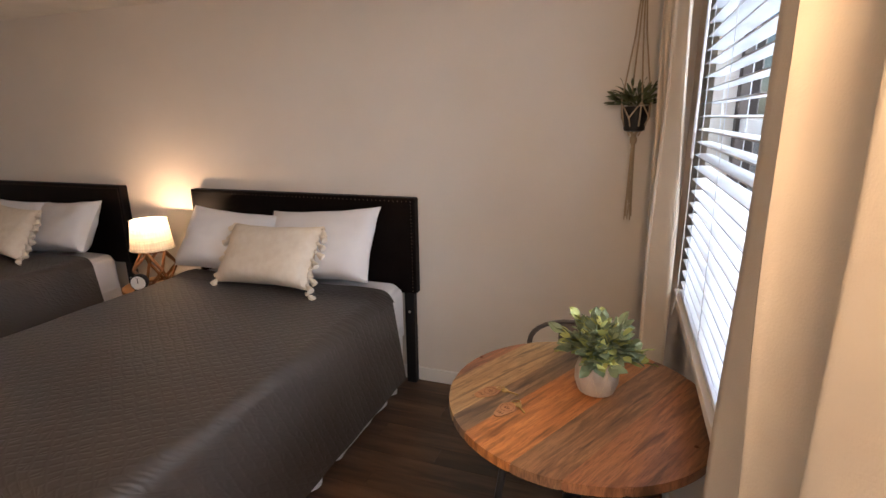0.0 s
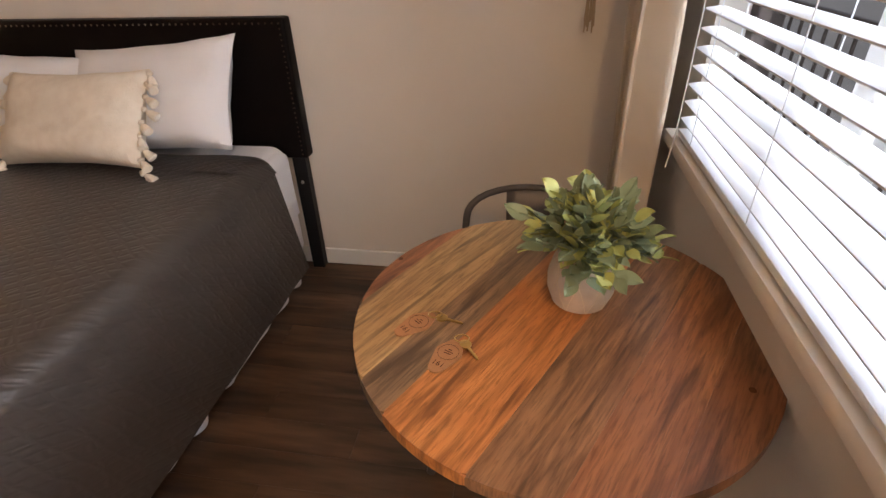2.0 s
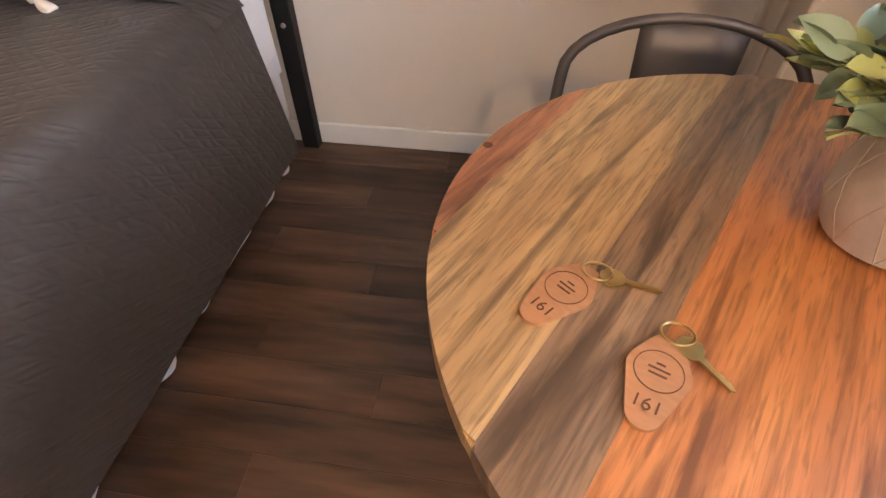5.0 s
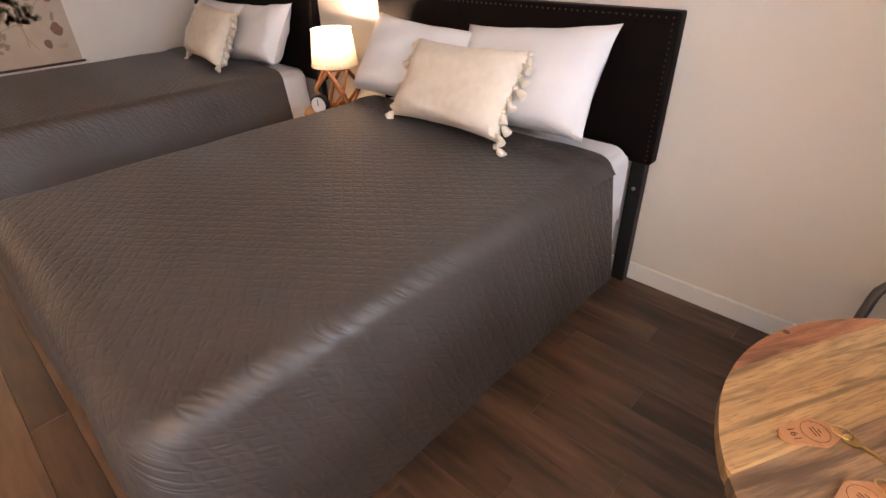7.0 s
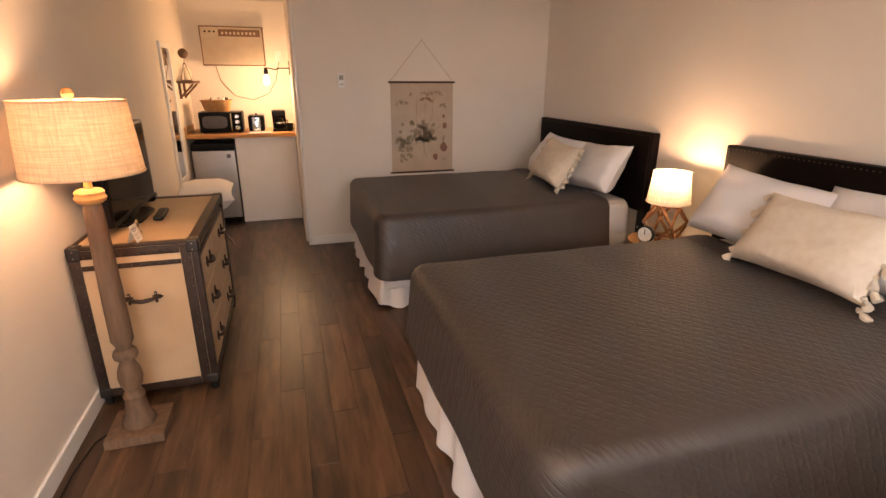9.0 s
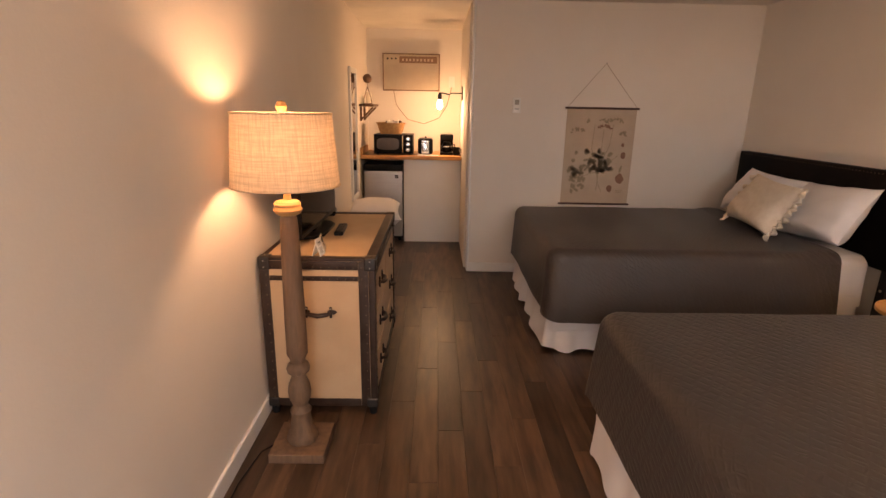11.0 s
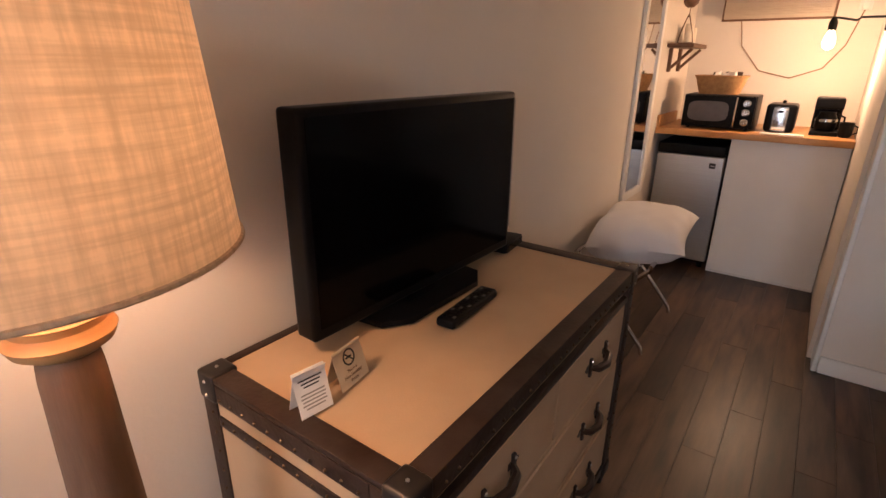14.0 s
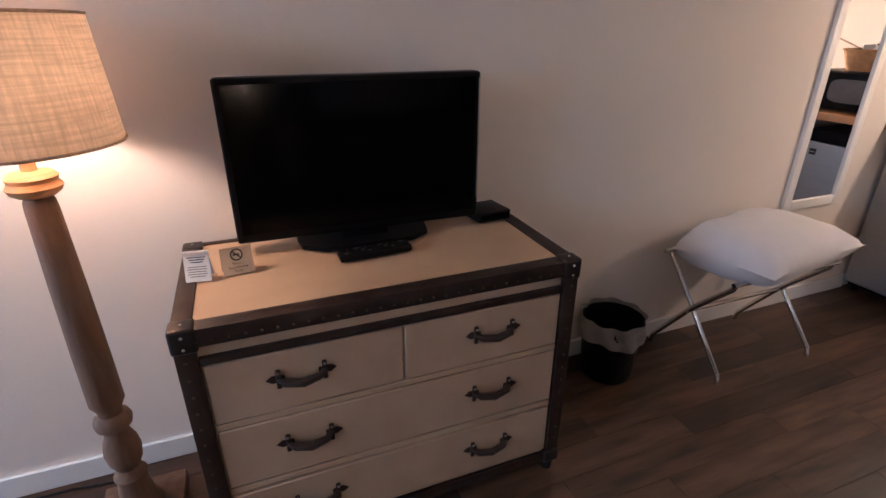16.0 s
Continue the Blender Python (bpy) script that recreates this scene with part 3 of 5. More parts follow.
for s in (-1, 1):
    part("foot", tube([(s * 0.02, 0, 0.015), (s * 0.03, -0.004, 0.0)], 0.005, 6), BLACK, clock)

# ---- round table ----
TX, TY, TZ, TR = 0.716, 2.106, 0.76, 0.38
rt = thing("round_table", "round mango wood table with plank top and black metal base", "table", pose(TX, TY, 0))
BOARDS = [(-0.39, -0.333, (0.4, 0.16, 0.07), (0.3, 0.115, 0.05)),
          (-0.333, -0.185, (0.5, 0.31, 0.135), (0.36, 0.205, 0.085)),
          (-0.185, -0.108, (0.33, 0.2, 0.105), (0.22, 0.13, 0.07)),
          (-0.108, 0.055, (0.58, 0.235, 0.07), (0.48, 0.175, 0.05)),
          (0.055, 0.175, (0.38, 0.2, 0.095), (0.27, 0.135, 0.065)),
          (0.175, 0.285, (0.46, 0.205, 0.085), (0.32, 0.135, 0.06)),
          (0.285, 0.39, (0.34, 0.15, 0.07), (0.22, 0.095, 0.045))]
for k, (a, b2, c1, c2) in enumerate(BOARDS):
    wood = board_material(c1, c2, tuple(v * 0.36 for v in c2), 1.7 * k + 0.4)
    a2, b3 = max(a, -TR) + 0.0001, min(b2, TR) - 0.0001
    edge = [math.asin(max(-1, min(1, s / TR))) for s in (a2, b3)]
    up = [(TR * math.sin(edge[0] + (edge[1] - edge[0]) * i / 16), TR * math.cos(edge[0] + (edge[1] - edge[0]) * i / 16)) for i in range(17)]
    pts = up + [(x, -y) for x, y in reversed(up)]
    clean = [p for i, p in enumerate(pts) if (Vector(p) - Vector(pts[i - 1])).length > 1e-4]
    bm = sheet(clean, TZ - 0.026, TZ)
    bmesh.ops.bevel(bm, geom=[e for e in bm.edges if e.verts[0].co.z == e.verts[1].co.z and abs(e.verts[0].co.xy.length - TR) < 0.002 and abs(e.verts[1].co.xy.length - TR) < 0.002 and (e.verts[0].co.xy - e.verts[1].co.xy).length < 0.08], offset=0.004, segments=2, affect="EDGES")
    part("plank", bm, wood, rt, at=pose(0, 0, 0, 0, 0, -28))
part("rim_band", lathe([(TR - 0.03, TZ - 0.036), (TR - 0.008, TZ - 0.036), (TR - 0.008, TZ - 0.027), (TR - 0.03, TZ - 0.027), (TR - 0.03, TZ - 0.036)], 64, cap=False), BLACK, rt)
for x, y in ((-0.338, 0.158), (0.299, -0.149)):
    knot = lathe([(0.006, TZ - 0.001), (0.006, TZ + 0.0004)], 12)
    part("knot", knot, BURN, rt, at=pose(x, y, 0))
part("column", lathe([(0.05, 0.05), (0.032, 0.09), (0.028, 0.66), (0.06, 0.724)], 24), BLACK, rt)
for a in (20, 110, 200, 290):
    c, s = math.cos(radians(a)), math.sin(radians(a))
    part("leg", tube([(0.03 * c, 0.03 * s, 0.16), (0.16 * c, 0.16 * s, 0.10), (0.27 * c, 0.27 * s, 0.018)], 0.017, 10), BLACK, rt)
    part("brace", tube([(0.02 * c, 0.02 * s, 0.56), (0.12 * c, 0.12 * s, 0.64), (0.27 * c, 0.27 * s, 0.724)], 0.013, 8), BLACK, rt)

# ---- trunk dresser ----
DX0, DX1, DY0, DY1, DZ0, DZ1 = -3.01, -1.97, -0.082, 0.434, 0.045, 0.785
dr = thing("trunk_dresser", "cream canvas steamer-trunk dresser with dark studded leather straps and drawers", "dresser")
part("body", box(DX0 + 0.004, DX1 - 0.004, DY0 + 0.004, DY1 - 0.018, DZ0, DZ1 - 0.004, 0.004, 1), CANVAS, dr, "cream canvas body")
for x in (DX0, DX1 - 0.045):
    part("strap", box(x, x + 0.045, DY1 - 0.030, DY1, DZ0, DZ1, 0.004, 2), STRAP, dr)
    part("strap", box(x, x + 0.045, DY0, DY1 - 0.031, DZ1 - 0.012, DZ1 + 0.001, 0.004, 2), STRAP, dr)
for x0, x1 in ((DX1 - 0.012, DX1), (DX0, DX0 + 0.012)):
    part("strap", box(x0, x1, DY0, DY0 + 0.045, DZ0, DZ1 - 0.013, 0.003, 2), STRAP, dr)
    part("strap", box(x0, x1, DY1 - 0.075, DY1 - 0.031, DZ0, DZ1 - 0.013, 0.003, 2), STRAP, dr)
    for z0, z1 in ((DZ1 - 0.052, DZ1 - 0.013), (DZ1 - 0.105, DZ1 - 0.082), (DZ0, DZ0 + 0.04)):
        part("strap", box(x0, x1, DY0 + 0.046, DY1 - 0.076, z0, z1, 0.003, 2), STRAP, dr)
part("strap", box(DX0 + 0.046, DX1 - 0.046, DY1 - 0.045, DY1 + 0.001, DZ1 - 0.045, DZ1 + 0.001, 0.004, 2), STRAP, dr, "dark leather front edge")
part("strap", box(DX0 + 0.046, DX1 - 0.046, DY0, DY0 + 0.02, DZ1 - 0.012, DZ1 + 0.001, 0.004, 2), STRAP, dr)
part("strap", box(DX0 + 0.046, DX1 - 0.046, DY1 - 0.020, DY1 - 0.004, DZ1 - 0.098, DZ1 - 0.078, 0.003, 2), STRAP, dr)
part("strap", box(DX0 + 0.046, DX1 - 0.046, DY1 - 0.020, DY1 - 0.004, DZ0, DZ0 + 0.035, 0.003, 2), STRAP, dr)


def handle(parent, m):
    """A leather grip held by two cross-shaped straps."""
    h = part("handle", tube([(-0.055, -0.002, 0), (-0.04, -0.018, -0.004), (0, -0.026, -0.008), (0.04, -0.018, -0.004), (0.055, -0.002, 0)], lambda f: 0.007 + 0.004 * math.sin(f * math.pi), 8), STRAP, parent, "worn brown leather handle", at=m)
    for s in (-1, 1):
        part("handle_mount", box(s * 0.055 - 0.006, s * 0.055 + 0.006, -0.007, 0.001, -0.026, 0.028, 0.002, 1), STRAP, h)
        part("handle_tab", sheet([(s * 0.04, -0.008), (s * 0.07, -0.011), (s * 0.085, 0.0), (s * 0.07, 0.011), (s * 0.04, 0.008)], -0.006, 0.0, m=pose(0, 0, 0, 90)), STRAP, h)
        part("rivet", lathe([(0.004, 0), (0.003, 0.003)], 8, m=pose(s * 0.055, -0.0065, 0.02, 90)), SATIN, h)


def drawer(x0, x1, z0, z1, grips):
    d = part("drawer", box(x0, x1, DY1 - 0.022, DY1 - 0.006, z0, z1, 0.003, 1), DRAWERCLOTH, dr, "cream canvas drawer front")
    for x in grips:
        handle(d, pose(x, DY1 - 0.005, (z0 + z1) / 2 + 0.01, 0, 0, 180))


MX = (DX0 + DX1) / 2
drawer(DX0 + 0.05, MX - 0.003, 0.515, 0.683, [MX - 0.26])
drawer(MX + 0.003, DX1 - 0.05, 0.515, 0.683, [MX + 0.26])
drawer(DX0 + 0.05, DX1 - 0.05, 0.308, 0.490, [MX - 0.26, MX + 0.26])
drawer(DX0 + 0.05, DX1 - 0.05, 0.095, 0.275, [MX - 0.26, MX + 0.26])
for z in (0.5025, 0.2925):
    part("rail", box(DX0 + 0.048, DX1 - 0.048, DY1 - 0.019, DY1 - 0.008, z - 0.009, z + 0.009, 0.002, 1), CANVAS, dr)
handle(dr, pose(DX1 + 0.001, 0.175, 0.53, 0, 0, 90))
stud = bmesh.new()
bmesh.ops.create_icosphere(stud, subdivisions=1, radius=0.004)
first = part("stud", stud, NAIL, dr)
bright = first.data.copy()
bright.materials.clear()
bright.materials.append(SATIN)
spots = []
for k in range(14):
    z = DZ0 + 0.05 + k * 0.047
    spots += [(DX1 + 0.0005, DY1 - 0.042, z), (DX1 + 0.0005, DY0 + 0.03, z), (DX1 - 0.02, DY1 + 0.0005, z), (DX0 + 0.02, DY1 + 0.0005, z)]
for k in range(12):
    y = DY0 + 0.06 + k * 0.036
    spots += [(DX1 + 0.0005, y, DZ1 - 0.04), (DX1 + 0.0005, y, DZ1 - 0.093)]
for k in range(28):
    spots.append((DX0 + 0.06 + k * 0.0345, DY1 + 0.0015, DZ1 - 0.03))
for k, s in enumerate(spots):
    o = first if k == 0 else new("stud", first.data)
    o.parent, o.location = dr, s
for x0, x1 in ((DX0 - 0.004, DX0 + 0.052), (DX1 - 0.052, DX1 + 0.004)):
    for y0, y1 in ((DY1 - 0.05, DY1 + 0.005), (DY0 - 0.003, DY0 + 0.05)):
        c = part("corner_cap", box(x0, x1, y0, y1, DZ1 - 0.056, DZ1 + 0.006, 0.009, 3), CAPMETAL, dr, "dark metal corner cap")
        part("corner_cap", box(x0, x1, y0, y1, DZ0 - 0.004, DZ0 + 0.045, 0.009, 3), CAPMETAL, dr, "dark metal corner cap")
        part("foot", lathe([(0.018, 0.0), (0.022, 0.042)], 14), BLACK, dr, at=pose((x0 + x1) / 2, (y0 + y1) / 2, 0))
        xo, yo = (x1 if x1 > MX else x0), (y1 if y1 > 0.3 else y0)
        for dx, dy, dz in ((0, 0.4, -0.012), (0, 0.4, -0.042), (0.5, 0, -0.012), (0.5, 0, -0.042), (0.35, 0.35, 0.006)):
            o = new("stud", bright)
            o.parent = c
            cx, cy = (x0 + x1) / 2, (y0 + y1) / 2
            o.location = ((xo if dx == 0 else cx), (yo if dy == 0 else cy), DZ1 + dz)

# ---- television ----
tv = thing("television", "black flat-screen television standing on the trunk dresser", "television", pose(-2.486, 0.072, 0.787, 0, 0, -1.5))
part("screen_housing", box(-0.362, 0.362, -0.045, 0.012, 0.036, 0.478, 0.01, 3), PLASTIC, tv)
part("screen", box(-0.345, 0.345, 0.010, 0.014, 0.062, 0.462), SCREEN, tv, "glossy black screen", smooth=False)
part("back_bulge", box(-0.24, 0.24, -0.085, -0.044, 0.10, 0.40, 0.02, 3), PLASTIC, tv)
part("stand_neck", box(-0.07, 0.07, -0.03, 0.0, 0.010, 0.06, 0.006, 2), PLASTIC, tv)
part("stand_base", sheet([(-0.16, -0.11), (0.16, -0.11), (0.20, -0.05), (0.19, 0.02), (0.13, 0.06), (-0.13, 0.06), (-0.19, 0.02), (-0.20, -0.05)], 0.0, 0.014), PLASTIC, tv)
# steel strip on one side only, a painted glint along the housing
part("edge_glint", box(-0.359, -0.355, 0.0125, 0.0140, 0.10, 0.46), STEEL, tv, "thin bright strip standing in for light along the edge", smooth=False)

# ---- floor lamp ----
fl = thing("floor_lamp", "lit floor lamp with burlap drum shade on a turned wooden post", "lamp", pose(-1.73, 0.137, 0))
part("base_plate", box(-0.115, 0.115, -0.115, 0.115, 0.0, 0.042, 0.004, 2), LAMPWOOD, fl)
post = [(0.062, 0.042), (0.066, 0.055), (0.060, 0.075), (0.050, 0.085), (0.046, 0.16), (0.052, 0.185), (0.040, 0.20), (0.036, 0.215), (0.050, 0.24), (0.056, 0.275), (0.050, 0.31), (0.034, 0.345), (0.036, 0.36),
        (0.052, 0.368), (0.056, 0.385), (0.050, 0.40), (0.036, 0.41), (0.036, 0.425), (0.050, 0.45), (0.049, 0.60), (0.045, 0.80), (0.039, 1.0), (0.037, 1.02), (0.030, 1.032)]
part("post", lathe([(r * (0.86 if z > 0.10 else 1.0), z) for r, z in post], 28), LAMPWOOD, fl, "turned weathered wood post")
part("collar", lathe([(0.036, 1.032), (0.050, 1.042), (0.055, 1.054), (0.048, 1.066), (0.051, 1.076), (0.042, 1.086), (0.016, 1.09), (0.013, 1.12)], 28), PALEWOOD, fl, "honey-coloured turned collar")
part("socket", lathe([(0.012, 1.09), (0.016, 1.15), (0.016, 1.20)], 14), BRASS, fl)
part("bulb", lathe([(0.012, 1.20), (0.028, 1.225), (0.030, 1.25), (0.016, 1.262)], 16), GLOW, fl)
part("shade", lathe([(0.199, 1.148), (0.189, 1.278), (0.178, 1.408)], 56, cap=False), FSHADE, fl, "woven burlap drum shade")
for r, z in ((0.1995, 1.148), (0.1785, 1.408)):
    part("shade_rim", tube([(r * math.cos(a), r * math.sin(a), z) for a in [math.pi * k / 28 for k in range(56)]], 0.0035, 6, closed=True), FSHADE, fl)
for a in (0, 120, 240):
    part("spider", tube([(0, 0, 1.39), (0.179 * math.cos(radians(a)), 0.179 * math.sin(radians(a)), 1.39)], 0.002, 6), BRASS, fl)
for s in (-1, 1):
    part("harp", tube([(s * 0.016, 0, 1.19), (s * 0.05, 0, 1.26), (s * 0.04, 0, 1.35), (0, 0, 1.39)], 0.002, 6), BRASS, fl)
part("finial", lathe([(0.008, 1.385), (0.010, 1.398), (0.006, 1.405), (0.016, 1.416), (0.021, 1.432), (0.015, 1.447), (0.004, 1.453)], 16), PALEWOOD, fl, "round wooden finial")
cord = [(-1.745, 0.02, 0.006), (-1.68, -0.03, 0.006), (-1.50, -0.055, 0.006), (-1.2, -0.055, 0.006), (-0.8, -0.06, 0.006)]
tagged(part("lamp_cord", tube(cord, 0.004, 6), BLACK), "black lamp cord on the floor along the baseboard", "cord")

# ---- window, blind and curtains ----
win = thing("window_1", "dark-framed sash window behind a white slatted blind", "window", kind="structure")
wx = XE + 0.10
for y0, y1, z0, z1 in ((WY0 + 0.001, WY0 + 0.05, WZ0 + 0.001, WZ1 - 0.001), (WY1 - 0.05, WY1 - 0.001, WZ0 + 0.001, WZ1 - 0.001), (WY0 + 0.051, WY1 - 0.051, WZ0 + 0.001, WZ0 + 0.05), (WY0 + 0.051, WY1 - 0.051, WZ1 - 0.05, WZ1 - 0.001)):
    part("window_frame", box(wx - 0.03, wx + 0.03, y0, y1, z0, z1, 0.004, 1), BROWNFRAME, win)
for y in (1.60, 2.19):
    part("mullion", box(wx - 0.025, wx + 0.025, y - 0.03, y + 0.03, WZ0 + 0.051, WZ1 - 0.051, 0.004, 1), WHITE, win)
for y0, y1 in ((WY0 + 0.051, 1.569), (1.631, 2.159), (2.221, WY1 - 0.051)):
    part("meeting_rail", box(wx - 0.02, wx + 0.02, y0, y1, 1.50, 1.545, 0.004, 1), WHITE, win)
    for z0, z1 in ((WZ0 + 0.051, 1.499), (1.546, WZ1 - 0.051)):
        p = part("pane", box(wx - 0.002, wx + 0.002, y0, y1, z0, z1), GLASS, win, smooth=False)
        p.visible_shadow = False
sill = tagged(part("window_sill", box(XE - 0.055, XE + 0.069, WY0 - 0.03, WY1 + 0.03, WZ0 - 0.034, WZ0 - 0.002, 0.006, 2), PAINT), "painted wooden window sill", "sill", kind="structure")
bl = thing("window_blind", "white wide-slat window blind lowered with the slats open", "blind", pose(XE - 0.016, 0, 0))
part("head_rail", box(-0.03, 0.03, WY0 + 0.03, WY1 - 0.03, WZ1 - 0.06, WZ1 - 0.01, 0.004, 1), SLAT, bl)
part("bottom_rail", box(-0.026, 0.026, WY0 + 0.04, WY1 - 0.04, WZ0 + 0.004, WZ0 + 0.02, 0.005, 2), SLAT, bl)
slat = bmesh.new()
def bow(a, c):
    u = 2 * c - 1
    return Vector((u * 0.025, (WY0 + 0.04) + (WY1 - WY0 - 0.08) * a, 0.003 * (1 - u * u)))
g = grid(bow, 2, 6, slat)
top = bmesh.ops.extrude_face_region(g, geom=list(g.faces))
bmesh.ops.translate(g, vec=(0, 0, 0.003), verts=[v for v in top["geom"] if isinstance(v, bmesh.types.BMVert)])
first = part("slat", g, SLAT, bl)
count = int((WZ1 - 0.07 - WZ0 - 0.03) / 0.0415)
for k in range(count + 1):
    o = first if k == 0 else new("slat", first.data)
    o.parent = bl
    o.matrix_basis = pose(0, 0, WZ0 + 0.045 + k * 0.0415, 0, -2, 0)
for y in (WY0 + 0.2, 1.65, 2.16, WY1 - 0.16):
    for dx in (-0.024, 0.024):
        part("ladder_cord", tube([(dx, y, WZ0 + 0.01), (dx, y, WZ1 - 0.05)], 0.0012, 5), SLAT, bl)
part("wand", tube([(-0.04, WY1 - 0.10, 1.42), (-0.035, WY1 - 0.10, WZ1 - 0.05)], 0.005, 8), SLAT, bl)
part("pull_cord", tube([(-0.034, WY1 - 0.065, WZ1 - 0.05), (-0.034, WY1 - 0.068, 1.2), (-0.038, WY1 - 0.075, 0.93), (-0.05, WY1 - 0.09, 0.86)], 0.0016, 5), SLAT, bl)


def curtain(y0, y1, x_mid, depth, folds, label, seed):
    def cloth(a, c):
        z = 0.03 + 2.20 * c
        spread = 1 + 0.06 * (1 - c)
        ph = a * folds * 2 * math.pi + 0.5 * math.sin(3 * c + seed) + 0.8 * math.sin(a * 7 + seed)
        y = (y0 + y1) / 2 + (a - 0.5) * (y1 - y0) * spread + 0.012 * math.sin(2 * ph)
        x = x_mid + depth * math.sin(ph) * (0.75 + 0.25 * math.sin(4 * c + a * 5)) + 0.008 * noise.noise(Vector((a * 9, c * 5, seed)))
        return Vector((x, y, z))
    c = part("curtain", grid(cloth, int(26 * folds), 40), DRAPE)
    sol = c.modifiers.new("thickness", "SOLIDIFY")
    sol.thickness = 0.003
    return tagged(c, label, "curtain", group="curtains")


curtain(2.70, 3.03, 0.945, 0.048, 3.2, "beige linen curtain hanging beside the window", 1.0)
curtain(0.96, 1.56, 0.985, 0.042, 2.6, "beige linen curtain drawn over part of the window", 2.4)
rod = thing("curtain_rod", "dark metal curtain rod above the window", "curtain rod")
part("rod", tube([(0.95, 0.98, 2.245), (0.95, 3.16, 2.245)], 0.011, 12), BLACK, rod)
for y in (1.02, 3.14):
    part("bracket", tube([(0.95, y, 2.245), (1.059, y, 2.245)], 0.008, 8), BLACK, rod)

# ---- chair behind the table ----
ch = thing("metal_chair", "gunmetal bistro chair with a bent tube back tucked at the table", "chair", pose(0.66, 2.43, 0, 0, 0, -6) @ Matrix.Diagonal((1.12, 1.0, 0.985, 1.0)))
part("seat", box(-0.18, 0.18, -0.19, 0.17, 0.442, 0.458, 0.007, 3), GUN, ch)
hoop = [(-0.175, 0.15, 0.45), (-0.18, 0.165, 0.60), (-0.175, 0.175, 0.69)] + [(0.175 * math.cos(radians(a)), 0.18 + 0.012 * math.sin(radians(a)), 0.69 + 0.105 * math.sin(radians(a))) for a in range(170, 5, -12)] + [(0.175, 0.175, 0.69), (0.18, 0.165, 0.60), (0.175, 0.15, 0.45)]
part("back_hoop", tube(hoop, 0.0095, 10), GUN, ch, "bent steel tube back")
def splat(a, c):
    return Vector(((a - 0.5) * (0.13 + 0.02 * c), 0.155 + 0.034 * c, 0.46 + 0.33 * c))
sp = part("back_splat", grid(splat, 6, 6), GUN, ch)
sp.modifiers.new("thickness", "SOLIDIFY").thickness = 0.004
for sx in (-1, 1):
    for sy in (-1, 1):
        part("leg", tube([(sx * 0.155, sy * 0.15, 0.443), (sx * 0.20, sy * 0.20, 0.0)], 0.013, 8), GUN, ch)

# ---- potted plant ----
pot = thing("potted_plant", "leafy sage-green artificial plant in a whitewashed round pot on the table", "plant", pose(0.762, 2.157, 0.760) @ Matrix.Scale(1.13, 4))
POT = [(0.036, 0.0), (0.046, 0.006), (0.056, 0.035), (0.056, 0.06), (0.049, 0.086), (0.044, 0.095), (0.039, 0.093), (0.040, 0.08)]
part("pot", lathe(POT, 32), POTCLAY, pot, "whitewashed clay pot with scored lines")
for k in range(9):
    for s in (-1, 1):
        turn = [(k * 40 + s * 9 * j, POT[1 + j]) for j in range(5)]
        part("scored_line", tube([((r + 0.0002) * math.cos(radians(a)), (r + 0.0002) * math.sin(radians(a)), z) for a, (r, z) in turn], 0.0006, 4), TAN, pot)


def leaf_mesh(length, width, mat, name, parent):
    def blade(a, c):
        u = 2 * c - 1
        w = width * math.sin(math.pi * min(1, a ** 0.75)) ** 0.8 / 2 + 0.0006
        return Vector((u * w, a * length, 0.18 * length * math.sin(a * 2.4) * 0.6 + 0.12 * width * u * u))
    return part(name, grid(blade, 6, 2), mat, parent)


random.seed(4)
leaves = [leaf_mesh(0.036, 0.023, LEAF, "leaf", pot), leaf_mesh(0.034, 0.024, LEAF2, "leaf", pot), leaf_mesh(0.039, 0.021, LEAF, "leaf", pot)]
used, made = set(), 0
for s in range(62):
    az, el = random.uniform(0, 2 * math.pi), radians(random.choice((random.uniform(0, 45), random.uniform(35, 88))))
    reach = random.uniform(0.075, 0.132)
    tip = Vector((math.cos(az) * math.cos(el) * reach, math.sin(az) * math.cos(el) * reach, 0.09 + math.sin(el) * reach * 0.95))
    base = Vector((random.uniform(-0.03, 0.03), random.uniform(-0.03, 0.03), 0.082))
    mid = (base + tip) / 2 + Vector((0, 0, 0.02))
    path = [base, mid, tip]
    part("stem", tube(path, 0.0016, 5), LEAF, pot)
    d = (tip - mid).normalized()
    for k in range(9):
        f = 0.3 + 0.7 * k / 8
        p = base.lerp(mid, f * 2) if f < 0.5 else mid.lerp(tip, f * 2 - 1)
        way = (d + Vector((random.uniform(-1, 1), random.uniform(-1, 1), random.uniform(-0.5, 0.8))) * (1.0 if k < 8 else 0.2)).normalized()
        i = random.randrange(3)
        o = leaves[i] if i not in used else new("leaf", leaves[i].data)
        used.add(i)
        o.parent = pot
        o.matrix_basis = Matrix.Translation(p) @ way.to_track_quat("Y", "Z").to_matrix().to_4x4() @ pose(0, 0, 0, 0, random.uniform(-40, 40), 0) @ Matrix.Scale(random.uniform(0.75, 1.2), 4)


